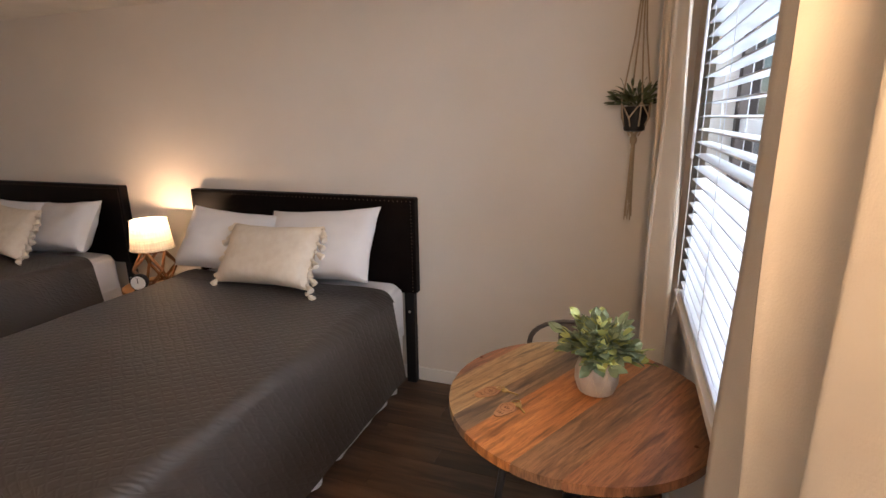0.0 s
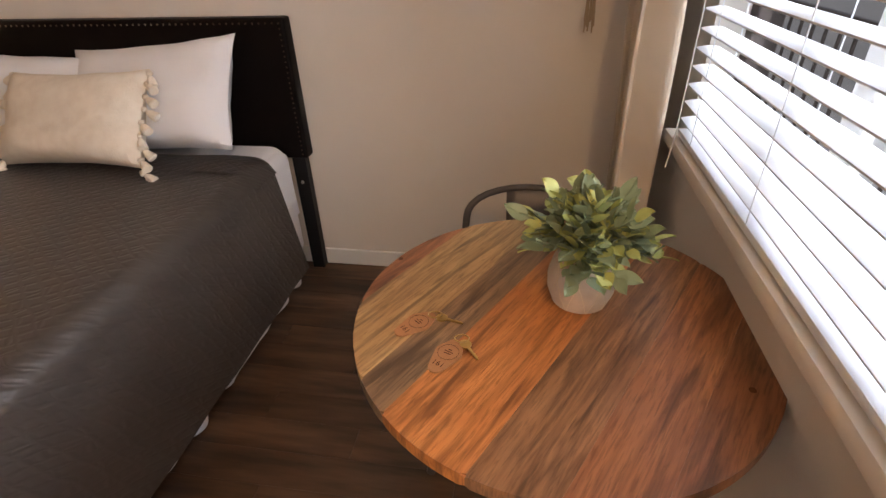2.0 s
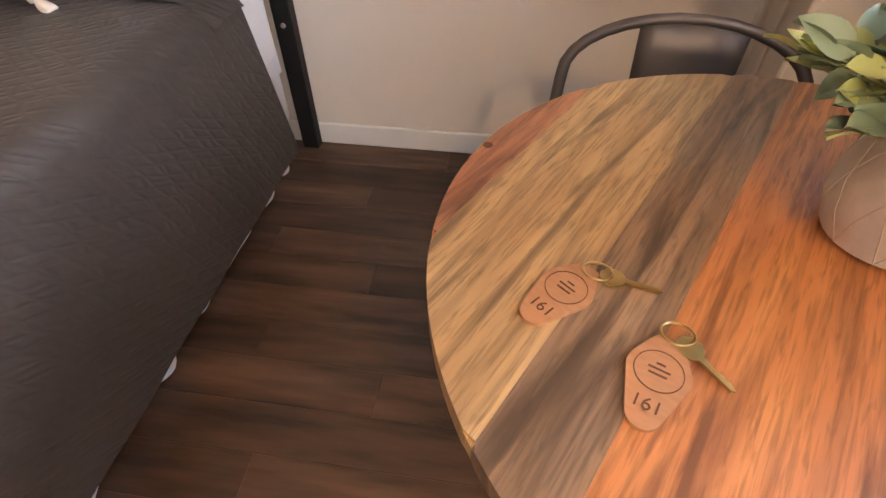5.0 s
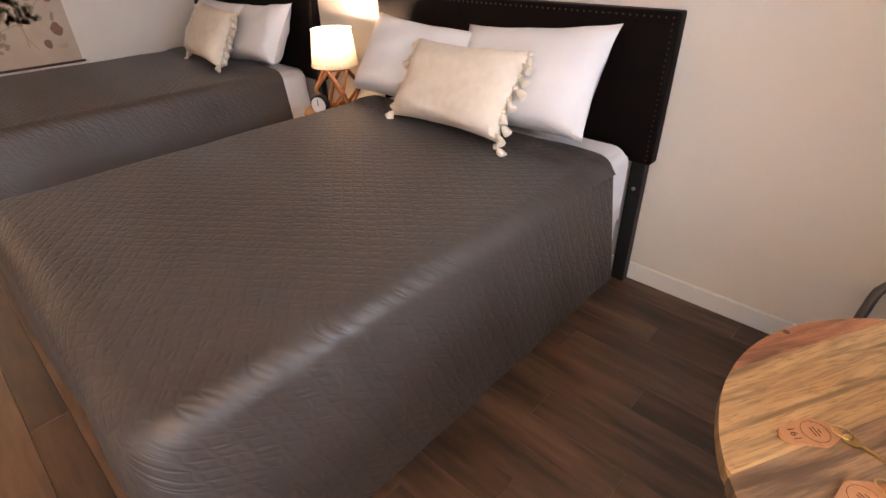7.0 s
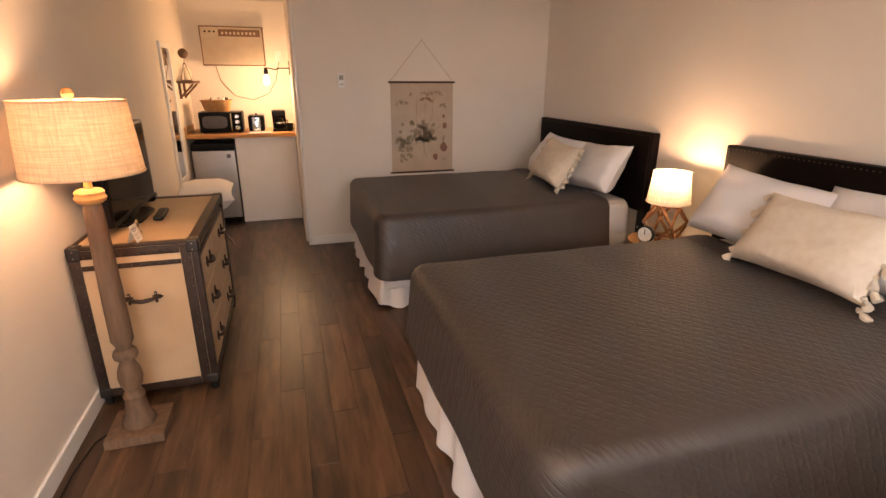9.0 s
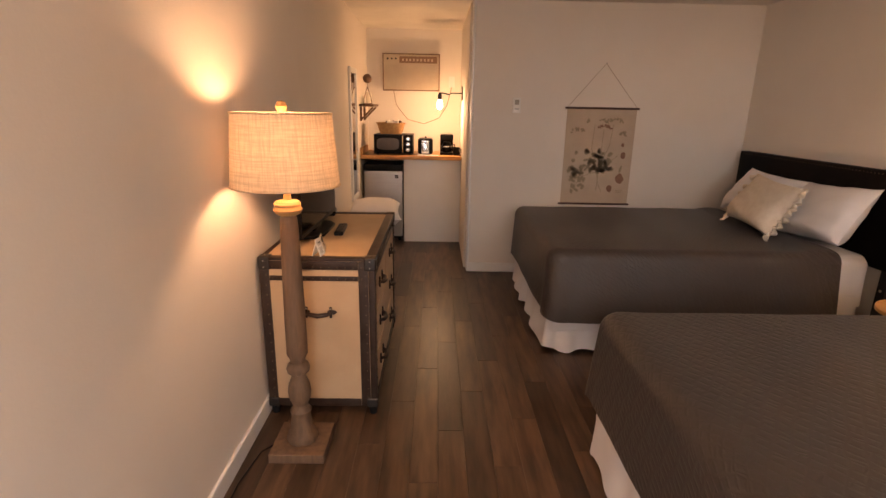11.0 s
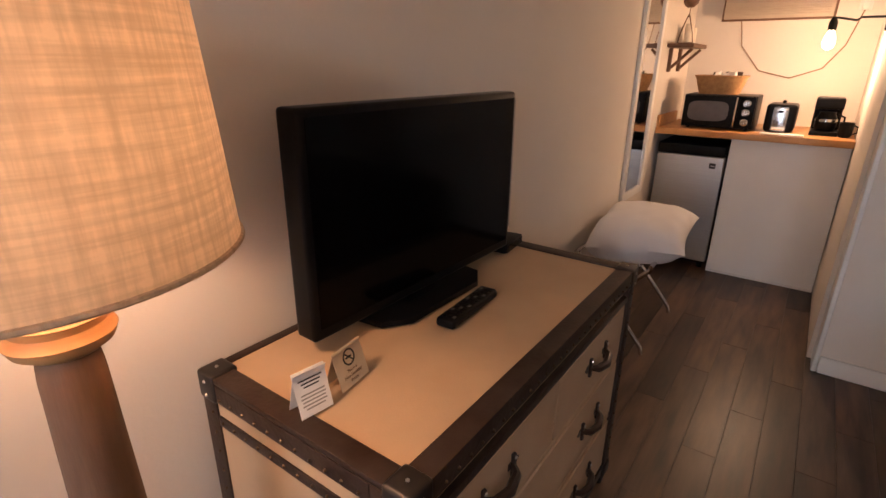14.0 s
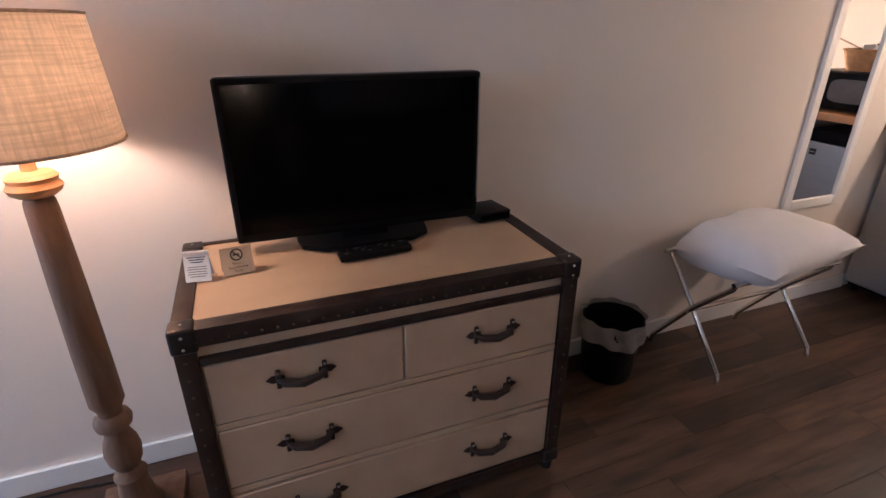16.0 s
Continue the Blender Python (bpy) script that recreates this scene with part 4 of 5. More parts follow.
# ---- keys on the table ----
def key_set(m, turn_key, ring_at):
    k = thing("key_set", "brass door key on a ring with an engraved wooden room tag", "keys", m, group="room keys")
    outline = [(0.0245, 0.004), (0.0235, 0.013), (0.012, 0.036), (0.008, 0.041), (-0.008, 0.041), (-0.012, 0.036), (-0.0235, 0.013), (-0.0245, 0.004)] + arc(0, -0.033, 0.0135, 190, 350, 8)
    tag = part("key_tag", sheet(outline, 0.0, 0.004), TAGWOOD, k, "wooden tag engraved 161")
    part("engraved_ring", tube([(0.0185 * math.cos(a), 0.006 + 0.0185 * math.sin(a), 0.0041) for a in [math.pi * i / 16 for i in range(32)]], 0.0005, 4, closed=True), BURN, tag)
    for j, w in enumerate((0.007, 0.017, 0.014)):
        part("engraved_bar", box(-w / 2, w / 2, 0.0115 - j * 0.005, 0.0132 - j * 0.005, 0.0038, 0.0044), BURN, tag, smooth=False)
    words("161", 0.0155, BURN, tag, pose(0, -0.026, 0.0041))
    part("key_ring", tube([(ring_at[0] + 0.013 * math.cos(a), ring_at[1] + 0.013 * math.sin(a), 0.0065 + 0.003 * math.cos(a + 1)) for a in [math.pi * i / 14 for i in range(28)]], 0.0013, 6, closed=True), BRASS, k)
    key = part("key", sheet([(0.009, 0.0075), (0.002, 0.0105), (-0.006, 0.009), (-0.0105, 0.003), (-0.0105, -0.003), (-0.006, -0.009), (0.002, -0.0105), (0.009, -0.0075)] + [(0.012, -0.0028), (0.042, -0.0026), (0.044, 0), (0.041, 0.0010), (0.037, 0.0024), (0.034, 0.0012), (0.030, 0.0027), (0.026, 0.0013), (0.012, 0.0028)], 0.001, 0.0034), BRASS, k, "brass key", at=pose(ring_at[0] + 0.013 * math.cos(radians(turn_key)), ring_at[1] + 0.013 * math.sin(radians(turn_key)), 0.001, 0, 0, turn_key))
    return k


key_set(pose(0.460, 2.045, 0.7605, 0, 0, -41.5), 27, (0.007, 0.040))
key_set(pose(0.529, 1.970, 0.7605, 0, 0, -24), -29, (0.003, 0.046))

# ---- hanging planter ----
hp = thing("hanging_planter", "fern in a dark pot hung in a knotted macrame cord holder", "planter", pose(0.825, 3.235, 0))
part("pot", lathe([(0.030, 1.490), (0.045, 1.495), (0.055, 1.590), (0.053, 1.600), (0.046, 1.590)], 20), BLACK, hp, "dark pot")
part("hook", tube([(0, 0, 2.274), (0, 0, 2.235), (0.012, 0, 2.22), (0, 0, 2.21)], 0.003, 6), BLACK, hp)
for k in range(4):
    a = radians(90 * k + 20)
    c, s = math.cos(a), math.sin(a)
    part("cord", tube([(0, 0, 2.21), (0.025 * c, 0.025 * s, 1.9), (0.066 * c, 0.066 * s, 1.620), (0.05 * c, 0.05 * s, 1.520), (0, 0, 1.470)], 0.0038, 6), ROPE, hp)
    for j in (-1, 1):
        b2 = a + j * radians(45)
        part("cord", tube([(0.066 * c, 0.066 * s, 1.620), (0.064 * math.cos(b2), 0.064 * math.sin(b2), 1.550), (0.02 * math.cos(b2), 0.02 * math.sin(b2), 1.470)], 0.0034, 6), ROPE, hp)
part("knot", lathe([(0.006, 1.43), (0.015, 1.44), (0.016, 1.46), (0.008, 1.475)], 12), ROPE, hp)
for k in range(10):
    a = k * 0.63
    part("tail", tube([(0.006 * math.cos(a), 0.006 * math.sin(a), 1.44), (0.010 * math.cos(a), 0.010 * math.sin(a), 1.25), (0.016 * math.cos(a + 0.4), 0.016 * math.sin(a + 0.4), 1.10 + 0.02 * math.sin(k * 2.1))], 0.0028, 5), ROPE, hp)
frond = leaf_mesh(0.05, 0.012, FERN, "frond", hp)
frond.matrix_basis = pose(0, 0, 1.610)
random.seed(9)
for k in range(170):
    az, el = random.uniform(0, 2 * math.pi), radians(random.uniform(5, 60))
    r = random.uniform(0.02, 0.105)
    o = new("frond", frond.data)
    o.parent = hp
    w = Vector((math.cos(az) * math.cos(el), math.sin(az) * math.cos(el), math.sin(el)))
    o.matrix_basis = Matrix.Translation(Vector((0, 0, 1.60)) + w * r) @ w.to_track_quat("Y", "Z").to_matrix().to_4x4() @ pose(0, 0, 0, random.uniform(-30, 10), random.uniform(-60, 60), 0)

# ---- wall of the print ----
pr = thing("botanical_scroll", "kraft-paper botanical print hanging from a cord between dark rods", "wall hanging", pose(XW, 2.09, 0.026))
part("sheet", box(0.010, 0.012, -0.295, 0.295, 0.62, 1.428), PAPER, pr, smooth=False)
for z, w in ((1.43, 0.312), (0.617, 0.312)):
    part("rod", tube([(0.011, -w, z), (0.011, w, z)], 0.009, 10), DARKROD, pr)
for s in (-1, 1):
    part("cord", tube([(0.011, s * 0.295, 1.435), (0.006, 0, 1.785)], 0.0022, 6), ROPE, pr)
part("nail", lathe([(0.004, 0.0), (0.004, 0.012), (0.007, 0.014)], 8, m=pose(0, 0, 1.787, 0, 90)), SATIN, pr)
random.seed(12)


def blot(y, z, ry, rz2, turn, mat, name="print_leaf"):
    pts = [((0.8 + 0.35 * random.random()) * ry * math.cos(a), (0.8 + 0.35 * random.random()) * rz2 * math.sin(a)) for a in [2 * math.pi * k / 11 for k in range(11)]]
    part(name, sheet(pts, 0.0, 0.0006), mat, pr, smooth=False, at=pose(0.0122, y, z, 90, 0, 90) @ pose(0, 0, 0, 0, 0, turn))


for k in range(58):
    a = random.uniform(-0.2, 3.4)
    r = random.uniform(0.03, 0.23)
    y, z = -0.02 + r * math.cos(a) * 1.0, 0.90 + r * math.sin(a) * 0.85
    blot(y, z, random.uniform(0.014, 0.034), random.uniform(0.010, 0.020), random.uniform(0, 180), INK)
for k in range(26):
    blot(-0.16 + random.uniform(-0.065, 0.06), 0.83 + random.uniform(-0.11, 0.11), 0.022, 0.014, random.uniform(0, 180), INK)
for y0, z0, w in ((-0.03, 1.32, 0.09), (0.12, 1.32, 0.075), (0.04, 1.265, 0.06), (-0.19, 1.235, 0.055), (0.20, 1.21, 0.03)):
    for k in range(16):
        f = random.uniform(-1, 1)
        blot(y0 + f * w, z0 + 0.02 * (1 - f * f) + random.uniform(-0.012, 0.012), 0.011, 0.007, random.uniform(0, 180), INKRED if y0 == 0.04 else INK)
for y, z, s in ((0.215, 1.04, 0.024), (0.205, 1.13, 0.014), (0.205, 0.84, 0.036), (0.125, 0.755, 0.025), (-0.19, 1.06, 0.015), (-0.10, 1.07, 0.022)):
    blot(y, z, s, s * 1.25, 0, INKRED if y > 0 else INK, "print_seed")
for pts in ([(0.01, 0.74), (0.02, 0.95), (0.03, 1.26)], [(0.0, 0.92), (-0.06, 1.1), (-0.05, 1.3)], [(0.02, 0.95), (0.09, 1.12), (0.11, 1.3)], [(0.0, 0.9), (-0.12, 0.86), (-0.2, 0.75)], [(0.02, 0.92), (0.1, 0.98), (0.17, 1.04)], [(0.0, 0.9), (0.02, 0.8), (0.06, 0.72)]):
    part("print_stem", tube([(0.0122, y, z) for y, z in pts], 0.0025, 4), INK, pr)
for k in range(2):
    part("print_line", box(0.012, 0.0124, 0.185, 0.24 - 0.01 * k, 0.735 - 0.014 * k, 0.739 - 0.014 * k), INK, pr, smooth=False)
th = thing("thermostat", "small white wall thermostat with a grey display", "thermostat", pose(XW, 1.366, 1.468))
part("case", box(0.0, 0.022, -0.033, 0.033, -0.062, 0.062, 0.006, 2), WHITE, th)
part("display", box(0.0215, 0.0235, -0.018, 0.018, 0.005, 0.045, 0.0008, 1), GREYINK, th)
part("slider", box(0.0215, 0.026, -0.018, 0.018, -0.035, -0.025, 0.001, 1), STEEL, th)

# ---- kitchenette ----
ct = tagged(part("worktop", box(XK + 0.002, -5.19, YS + 0.002, YC - 0.002, 0.905, 0.945, 0.004, 2), BUTCHER), "honey-coloured butcher block worktop over the fridge", "worktop")
tagged(part("backsplash", box(-5.70, -5.20, YS + 0.002, YS + 0.02, 0.946, 1.02, 0.003, 1), BUTCHER), "low butcher block upstand along the wall", "upstand")
pn = thing("cabinet_panel", "plain white painted panel under the worktop", "cabinet")
part("panel", box(-5.30, -5.27, 0.352, YC - 0.004, 0.012, 0.904, 0.002, 1), WHITE, pn)
part("side_panel", box(XK + 0.02, -5.301, 0.352, 0.372, 0.0, 0.904, 0.002, 1), WHITE, pn)
part("toe_strip", box(-5.295, -5.268, 0.352, YC - 0.004, 0.0, 0.011), WHITE, pn)
fr = thing("mini_fridge", "small stainless-front refrigerator with a black top under the worktop", "fridge", pose(0.045, 0, 0))
part("body", box(-5.70, -5.345, -0.075, 0.338, 0.03, 0.845, 0.006, 2), PLASTIC, fr)
part("door", box(-5.343, -5.30, -0.075, 0.338, 0.06, 0.775, 0.008, 3), STEEL, fr, "brushed steel door")
part("door_cap", box(-5.343, -5.295, -0.075, 0.338, 0.777, 0.845, 0.008, 3), PLASTIC, fr, "black handle strip along the top")
part("badge", box(-5.301, -5.298, 0.255, 0.293, 0.700, 0.735, 0.0008, 1), TEXTINK, fr)
part("badge_line", box(-5.2985, -5.2972, 0.260, 0.288, 0.715, 0.719), STEEL, fr, smooth=False)
for y in (-0.04, 0.30):
    part("foot", lathe([(0.018, 0), (0.018, 0.03)], 12), PLASTIC, fr, at=pose(-5.37, y, 0))
ac = thing("air_conditioner", "cream through-wall air conditioner with louvred grille and control strip", "air conditioner", pose(0, -0.025, 0))
part("housing", box(XK + 0.001, XK + 0.10, 0.125, 0.735, 1.625, 1.995, 0.008, 2), ACFACE, ac)
part("face_frame", box(XK + 0.099, XK + 0.108, 0.112, 0.748, 1.612, 2.008, 0.004, 1), SHELFWOOD, ac, "dark outer edge")
part("face", box(XK + 0.107, XK + 0.125, 0.125, 0.735, 1.625, 1.995, 0.006, 2), ACFACE, ac)
part("control_panel", box(XK + 0.124, XK + 0.128, 0.30, 0.715, 1.905, 1.975, 0.001, 1), SHELFWOOD, ac, "dark control strip")
for k in range(9):
    part("button", box(XK + 0.127, XK + 0.131, 0.33 + k * 0.04, 0.35 + k * 0.04, 1.925, 1.95, 0.001, 1), ACFACE, ac)
for k in range(3):
    part("knob", lathe([(0.011, 0), (0.009, 0.01)], 12, m=pose(XK + 0.124, 0.17 + k * 0.045, 1.95, 0, 90)), PLASTIC, ac)
for k in range(17):
    part("louvre", box(XK + 0.121, XK + 0.133, 0.145, 0.715, 1.645 + k * 0.0145, 1.651 + k * 0.0145, 0.001, 1), ACFACE, ac)
mw = thing("microwave", "black countertop microwave with chrome-ringed dials", "microwave", pose(-5.43, 0.24, 0.946) @ Matrix.Diagonal((1.0, 0.94, 0.88, 1.0)))
part("body", box(-0.16, 0.14, -0.22, 0.22, 0.012, 0.24, 0.008, 2), PLASTIC, mw)
part("door", box(0.139, 0.155, -0.215, 0.10, 0.02, 0.235, 0.006, 2), PLASTIC, mw, "black door with a dark oval window")
part("door_window", sheet([(0.125 * math.copysign(abs(math.cos(a)) ** 0.5, math.cos(a)), 0.07 * math.copysign(abs(math.sin(a)) ** 0.5, math.sin(a))) for a in [math.pi * k / 16 for k in range(32)]], 0.0, 0.002, m=pose(0.1545, -0.06, 0.128, 90, 0, 90)), GUN, mw)
part("door_handle", tube([(0.157, 0.108, 0.03), (0.172, 0.108, 0.05), (0.172, 0.108, 0.205), (0.157, 0.108, 0.225)], 0.006, 8), CHROME, mw, "chrome handle")
part("control_panel", box(0.139, 0.155, 0.118, 0.215, 0.02, 0.235, 0.004, 2), PLASTIC, mw)
for z in (0.19, 0.128, 0.062):
    d = part("dial", lathe([(0.026, 0), (0.024, 0.006), (0.018, 0.008), (0.016, 0.02)], 20, m=pose(0.155, 0.167, z, 0, 90)), CHROME, mw, "chrome dial")
for x in (-0.12, 0.10):
    for y in (-0.18, 0.18):
        part("foot", lathe([(0.012, 0), (0.012, 0.013)], 10), PLASTIC, mw, at=pose(x, y, 0))
ts = thing("toaster", "black and chrome two-slice toaster on the worktop", "toaster", pose(-5.45, 0.578, 0.946))
part("body", box(-0.12, 0.12, -0.08, 0.08, 0.008, 0.17, 0.025, 4), PLASTIC, ts)
part("end_plate", box(0.118, 0.124, -0.04, 0.04, 0.015, 0.155, 0.01, 3), CHROME, ts, "chrome front plate")
part("lever", box(0.12, 0.14, -0.012, 0.012, 0.12, 0.135, 0.003, 2), PLASTIC, ts)
part("knob", lathe([(0.008, 0), (0.012, 0.012), (0.004, 0.02)], 12), PLASTIC, ts, at=pose(0.0, 0.0, 0.17))
for y in (-0.03, 0.03):
    part("slot", box(-0.09, 0.09, y - 0.01, y + 0.01, 0.165, 0.171), GUN, ts, smooth=False)
cf = thing("coffee_maker", "black drip coffee maker with a glass jug on the worktop", "coffee maker", pose(-5.47, 0.808, 0.946))
part("base", box(-0.08, 0.12, -0.07, 0.07, 0.0, 0.025, 0.006, 2), PLASTIC, cf)
part("tower", box(-0.09, -0.02, -0.07, 0.07, 0.026, 0.20, 0.008, 2), PLASTIC, cf)
part("filter_head", box(-0.09, 0.11, -0.07, 0.07, 0.15, 0.215, 0.012, 3), PLASTIC, cf)
jug = part("jug", lathe([(0.045, 0.027), (0.055, 0.045), (0.055, 0.09), (0.040, 0.125), (0.042, 0.135)], 24), PLASTIC, cf, "dark glass jug", at=pose(0.045, 0, 0))
part("jug_handle", tube([(0.02, 0.05, 0.12), (0.03, 0.085, 0.11), (0.03, 0.085, 0.06), (0.02, 0.055, 0.05)], 0.006, 8), PLASTIC, jug)
part("jug_band", lathe([(0.0565, 0.08), (0.0565, 0.095)], 24, cap=False), CHROME, jug)
mugs = thing("cup", "dark cup beside the coffee maker", "cup", pose(-5.36, 0.91, 0.946))
part("bowl", lathe([(0.025, 0), (0.034, 0.01), (0.037, 0.085), (0.033, 0.085), (0.030, 0.012)], 20), PLASTIC, mugs)
part("handle", tube([(0.0, 0.034, 0.07), (0.0, 0.055, 0.06), (0.0, 0.055, 0.03), (0.0, 0.034, 0.02)], 0.004, 6), PLASTIC, mugs)
tagged(part("menu_card", box(-5.27, -5.205, 0.50, 0.72, 0.946, 0.955, 0.002, 1), CARD), "white folded card lying on the worktop", "card")
bk = thing("wicker_basket", "honey wicker basket of small packets on the microwave", "basket", pose(-5.45, 0.205, 1.158))


def basket_wall(a, c):
    e = 2 * math.pi * a
    sx, sy = (0.085 + 0.03 * c), (0.115 + 0.035 * c)
    f = lambda v: math.copysign(abs(v) ** 0.55, v)
    wv = 0.003 * math.sin(a * 170) * math.sin(c * 40)
    return Vector(((sx + wv) * f(math.cos(e)), (sy + wv) * f(math.sin(e)), 0.11 * c))


bw = part("basket_wall", grid(basket_wall, 120, 14), WICKER, bk)
part("basket_bottom", box(-0.08, 0.08, -0.11, 0.11, 0.0, 0.006), WICKER, bk)
part("rim", tube([tuple(basket_wall(k / 60, 1.0)) for k in range(60)], 0.006, 6, closed=True), WICKER, bk)
random.seed(21)
for k in range(9):
    pk = tagged(part("packet", box(-0.03, 0.03, -0.004, 0.004, 0, 0.07, 0.003, 1), CARD if k % 3 else DARKROD, at=pose(-5.48 + random.uniform(-0.06, 0.06), 0.205 + random.uniform(-0.09, 0.09), 1.225, random.uniform(-30, 30), random.uniform(-30, 30), random.uniform(0, 180))), "small paper drink packet in the basket", "packet")
sc = thing("wall_sconce", "black swing-arm wall sconce with a lit bare bulb", "lamp", pose(0, -0.055, -0.015))
part("backplate", box(-5.37, -5.30, 1.008, 1.02, 1.53, 1.67, 0.004, 2), BLACK, sc)
part("arm", tube([(-5.335, 1.01, 1.60), (-5.335, 0.90, 1.60), (-5.33, 0.88, 1.585), (-5.32, 0.80, 1.60), (-5.32, 0.775, 1.60)], 0.006, 8), BLACK, sc)
part("socket", lathe([(0.020, 1.535), (0.022, 1.575), (0.010, 1.605)], 14), BLACK, sc, at=pose(-5.32, 0.78, 0))
part("bulb", lathe([(0.006, 1.435), (0.026, 1.45), (0.032, 1.475), (0.024, 1.51), (0.013, 1.535)], 18), GLOW, sc, at=pose(-5.32, 0.78, 0))
ol = thing("wall_outlet", "white wall outlet with a plugged-in adapter", "outlet", pose(0, -0.035, 0))
part("plate", box(XK + 0.001, XK + 0.008, 0.862, 0.93, 1.66, 1.78, 0.002, 1), WHITE, ol)
part("adapter", box(XK + 0.008, XK + 0.05, 0.878, 0.914, 1.66, 1.72, 0.004, 2), WHITE, ol)
loop = [(XK + 0.03, 0.2, 1.62), (XK + 0.02, 0.23, 1.46), (XK + 0.015, 0.36, 1.30), (XK + 0.015, 0.55, 1.255), (XK + 0.015, 0.72, 1.32), (XK + 0.015, 0.81, 1.46), (XK + 0.03, 0.86, 1.66)]
tagged(part("power_cord", tube([Vector(a).lerp(Vector(b2), f) for a, b2 in zip(loop, loop[1:]) for f in (0, 0.5)] + [Vector(loop[-1])], 0.004, 6), CABLE), "cord looping from the air conditioner to the outlet", "cord")
sh = thing("wall_shelf", "small dark wooden shelf on timber brackets", "shelf", pose(0, 0, -0.04))
part("board", box(-5.60, -5.18, YS + 0.001, 0.055, 1.475, 1.50, 0.003, 1), SHELFWOOD, sh)
for x in (-5.52, -5.26):
    br = part("bracket", box(x - 0.012, x + 0.012, YS + 0.001, YS + 0.022, 1.33, 1.474, 0.002, 1), SHELFWOOD, sh)
    part("strut", tube([(x, YS + 0.012, 1.345), (x, 0.035, 1.468)], 0.010, 6), SHELFWOOD, br)
for k, (x, h) in enumerate(((-5.50, 0.10), (-5.40, 0.12), (-5.44, 0.07))):
    cd = thing("candle", "cream pillar candle on the shelf", "candle", pose(x, -0.03, 1.461))
    part("wax", lathe([(0.026, 0), (0.027, 0.004), (0.026, h), (0.02, h - 0.004)], 18), CREAM, cd)
    part("wick", tube([(0, 0, h - 0.006), (0.001, 0, h + 0.01)], 0.001, 5), TEXTINK, cd)
sv = thing("dried_stem_vase", "dark dried flower head in a slim wire vase on the shelf", "vase", pose(-5.28, -0.02, 1.461))
for s in (-1, 1):
    part("wire", tube([(0, s * 0.045, 0.0), (0, s * 0.035, 0.06), (0, s * 0.008, 0.15), (0, 0, 0.17)], 0.003, 6), SHELFWOOD, sv)
part("base", tube([(0, -0.045, 0.003), (0, 0.045, 0.003)], 0.003, 6), SHELFWOOD, sv)
part("stem", tube([(0, 0, 0.15), (0, 0.004, 0.22)], 0.002, 5), SHELFWOOD, sv)
hd = bmesh.new()
bmesh.ops.create_icosphere(hd, subdivisions=3, radius=0.045)
for v in hd.verts:
    v.co *= 1 + 0.14 * noise.noise(v.co * 60)
    v.co.z += 0.25
part("flower_head", hd, SHELFWOOD, sv)

# ---- mirror ----
mr = thing("wall_mirror", "tall narrow wall mirror in a white frame", "mirror")
mx0, mx1, mz0, mz1 = -4.98, -4.58, 0.555, 1.78
for x0, x1, z0, z1 in ((mx0, mx0 + 0.045, mz0, mz1), (mx1 - 0.045, mx1, mz0, mz1), (mx0 + 0.0455, mx1 - 0.0455, mz0, mz0 + 0.045), (mx0 + 0.0455, mx1 - 0.0455, mz1 - 0.045, mz1)):
    part("frame", box(x0, x1, YS + 0.001, YS + 0.022, z0, z1, 0.004, 2), WHITE, mr)
part("glass", box(mx0 + 0.04, mx1 - 0.04, YS + 0.004, YS + 0.012, mz0 + 0.04, mz1 - 0.04), MIRROR, mr, "mirror glass", smooth=False)

# ---- luggage rack, pillow and bin ----
rk = thing("luggage_rack", "folding chrome luggage rack against the wall", "luggage rack")
for x in (-3.89, -4.44):
    part("leg", tube([(x, 0.305, 0.0), (x, 0.295, 0.04), (x, 0.10, 0.27), (x, -0.055, 0.45), (x, -0.06, 0.47)], 0.011, 10), CHROME, rk)
    part("leg", tube([(x + 0.03, -0.06, 0.0), (x + 0.03, -0.05, 0.04), (x + 0.03, 0.12, 0.27), (x + 0.03, 0.29, 0.45), (x + 0.03, 0.295, 0.47)], 0.011, 10), CHROME, rk)
for y, z in ((-0.06, 0.47), (0.295, 0.47), (0.115, 0.262)):
    part("crossbar", tube([(-4.45, y, z), (-3.85, y, z)], 0.010, 10), CHROME, rk)
for x in (-4.05, -4.17, -4.29):
    def sling(a, c, x=x):
        return Vector((x + (c - 0.5) * 0.05, -0.06 + 0.355 * a, 0.475 - 0.02 * math.sin(a * math.pi)))
    st = part("strap", grid(sling, 10, 2), BLACK, rk)
    st.modifiers.new("thickness", "SOLIDIFY").thickness = 0.003
pillow("spare_pillow", "plump white pillow lying on the luggage rack", 0.58, 0.47, 0.20, pose(-4.13, -0.07, 0.515, -84, 3, 5), LINEN, 31.0)
wb = thing("waste_bin", "round black waste bin lined with a clear bag", "waste bin", pose(-3.51, 0.055, 0))
part("bin", lathe([(0.10, 0.0), (0.105, 0.006), (0.125, 0.27), (0.128, 0.272), (0.121, 0.27), (0.10, 0.012)], 32), PLASTIC, wb)
def liner(a, c):
    e = 2 * math.pi * a
    r = 0.131 + 0.006 * math.sin(e * 9 + 3 * c) + 0.008 * noise.noise(Vector((math.cos(e) * 3, math.sin(e) * 3, c * 3)))
    return Vector((r * math.cos(e), r * math.sin(e), 0.19 + 0.10 * c + 0.012 * math.sin(e * 3) * (1 - c)))
part("bin_liner", grid(liner, 64, 8), BAG, wb, "crumpled clear bin liner")

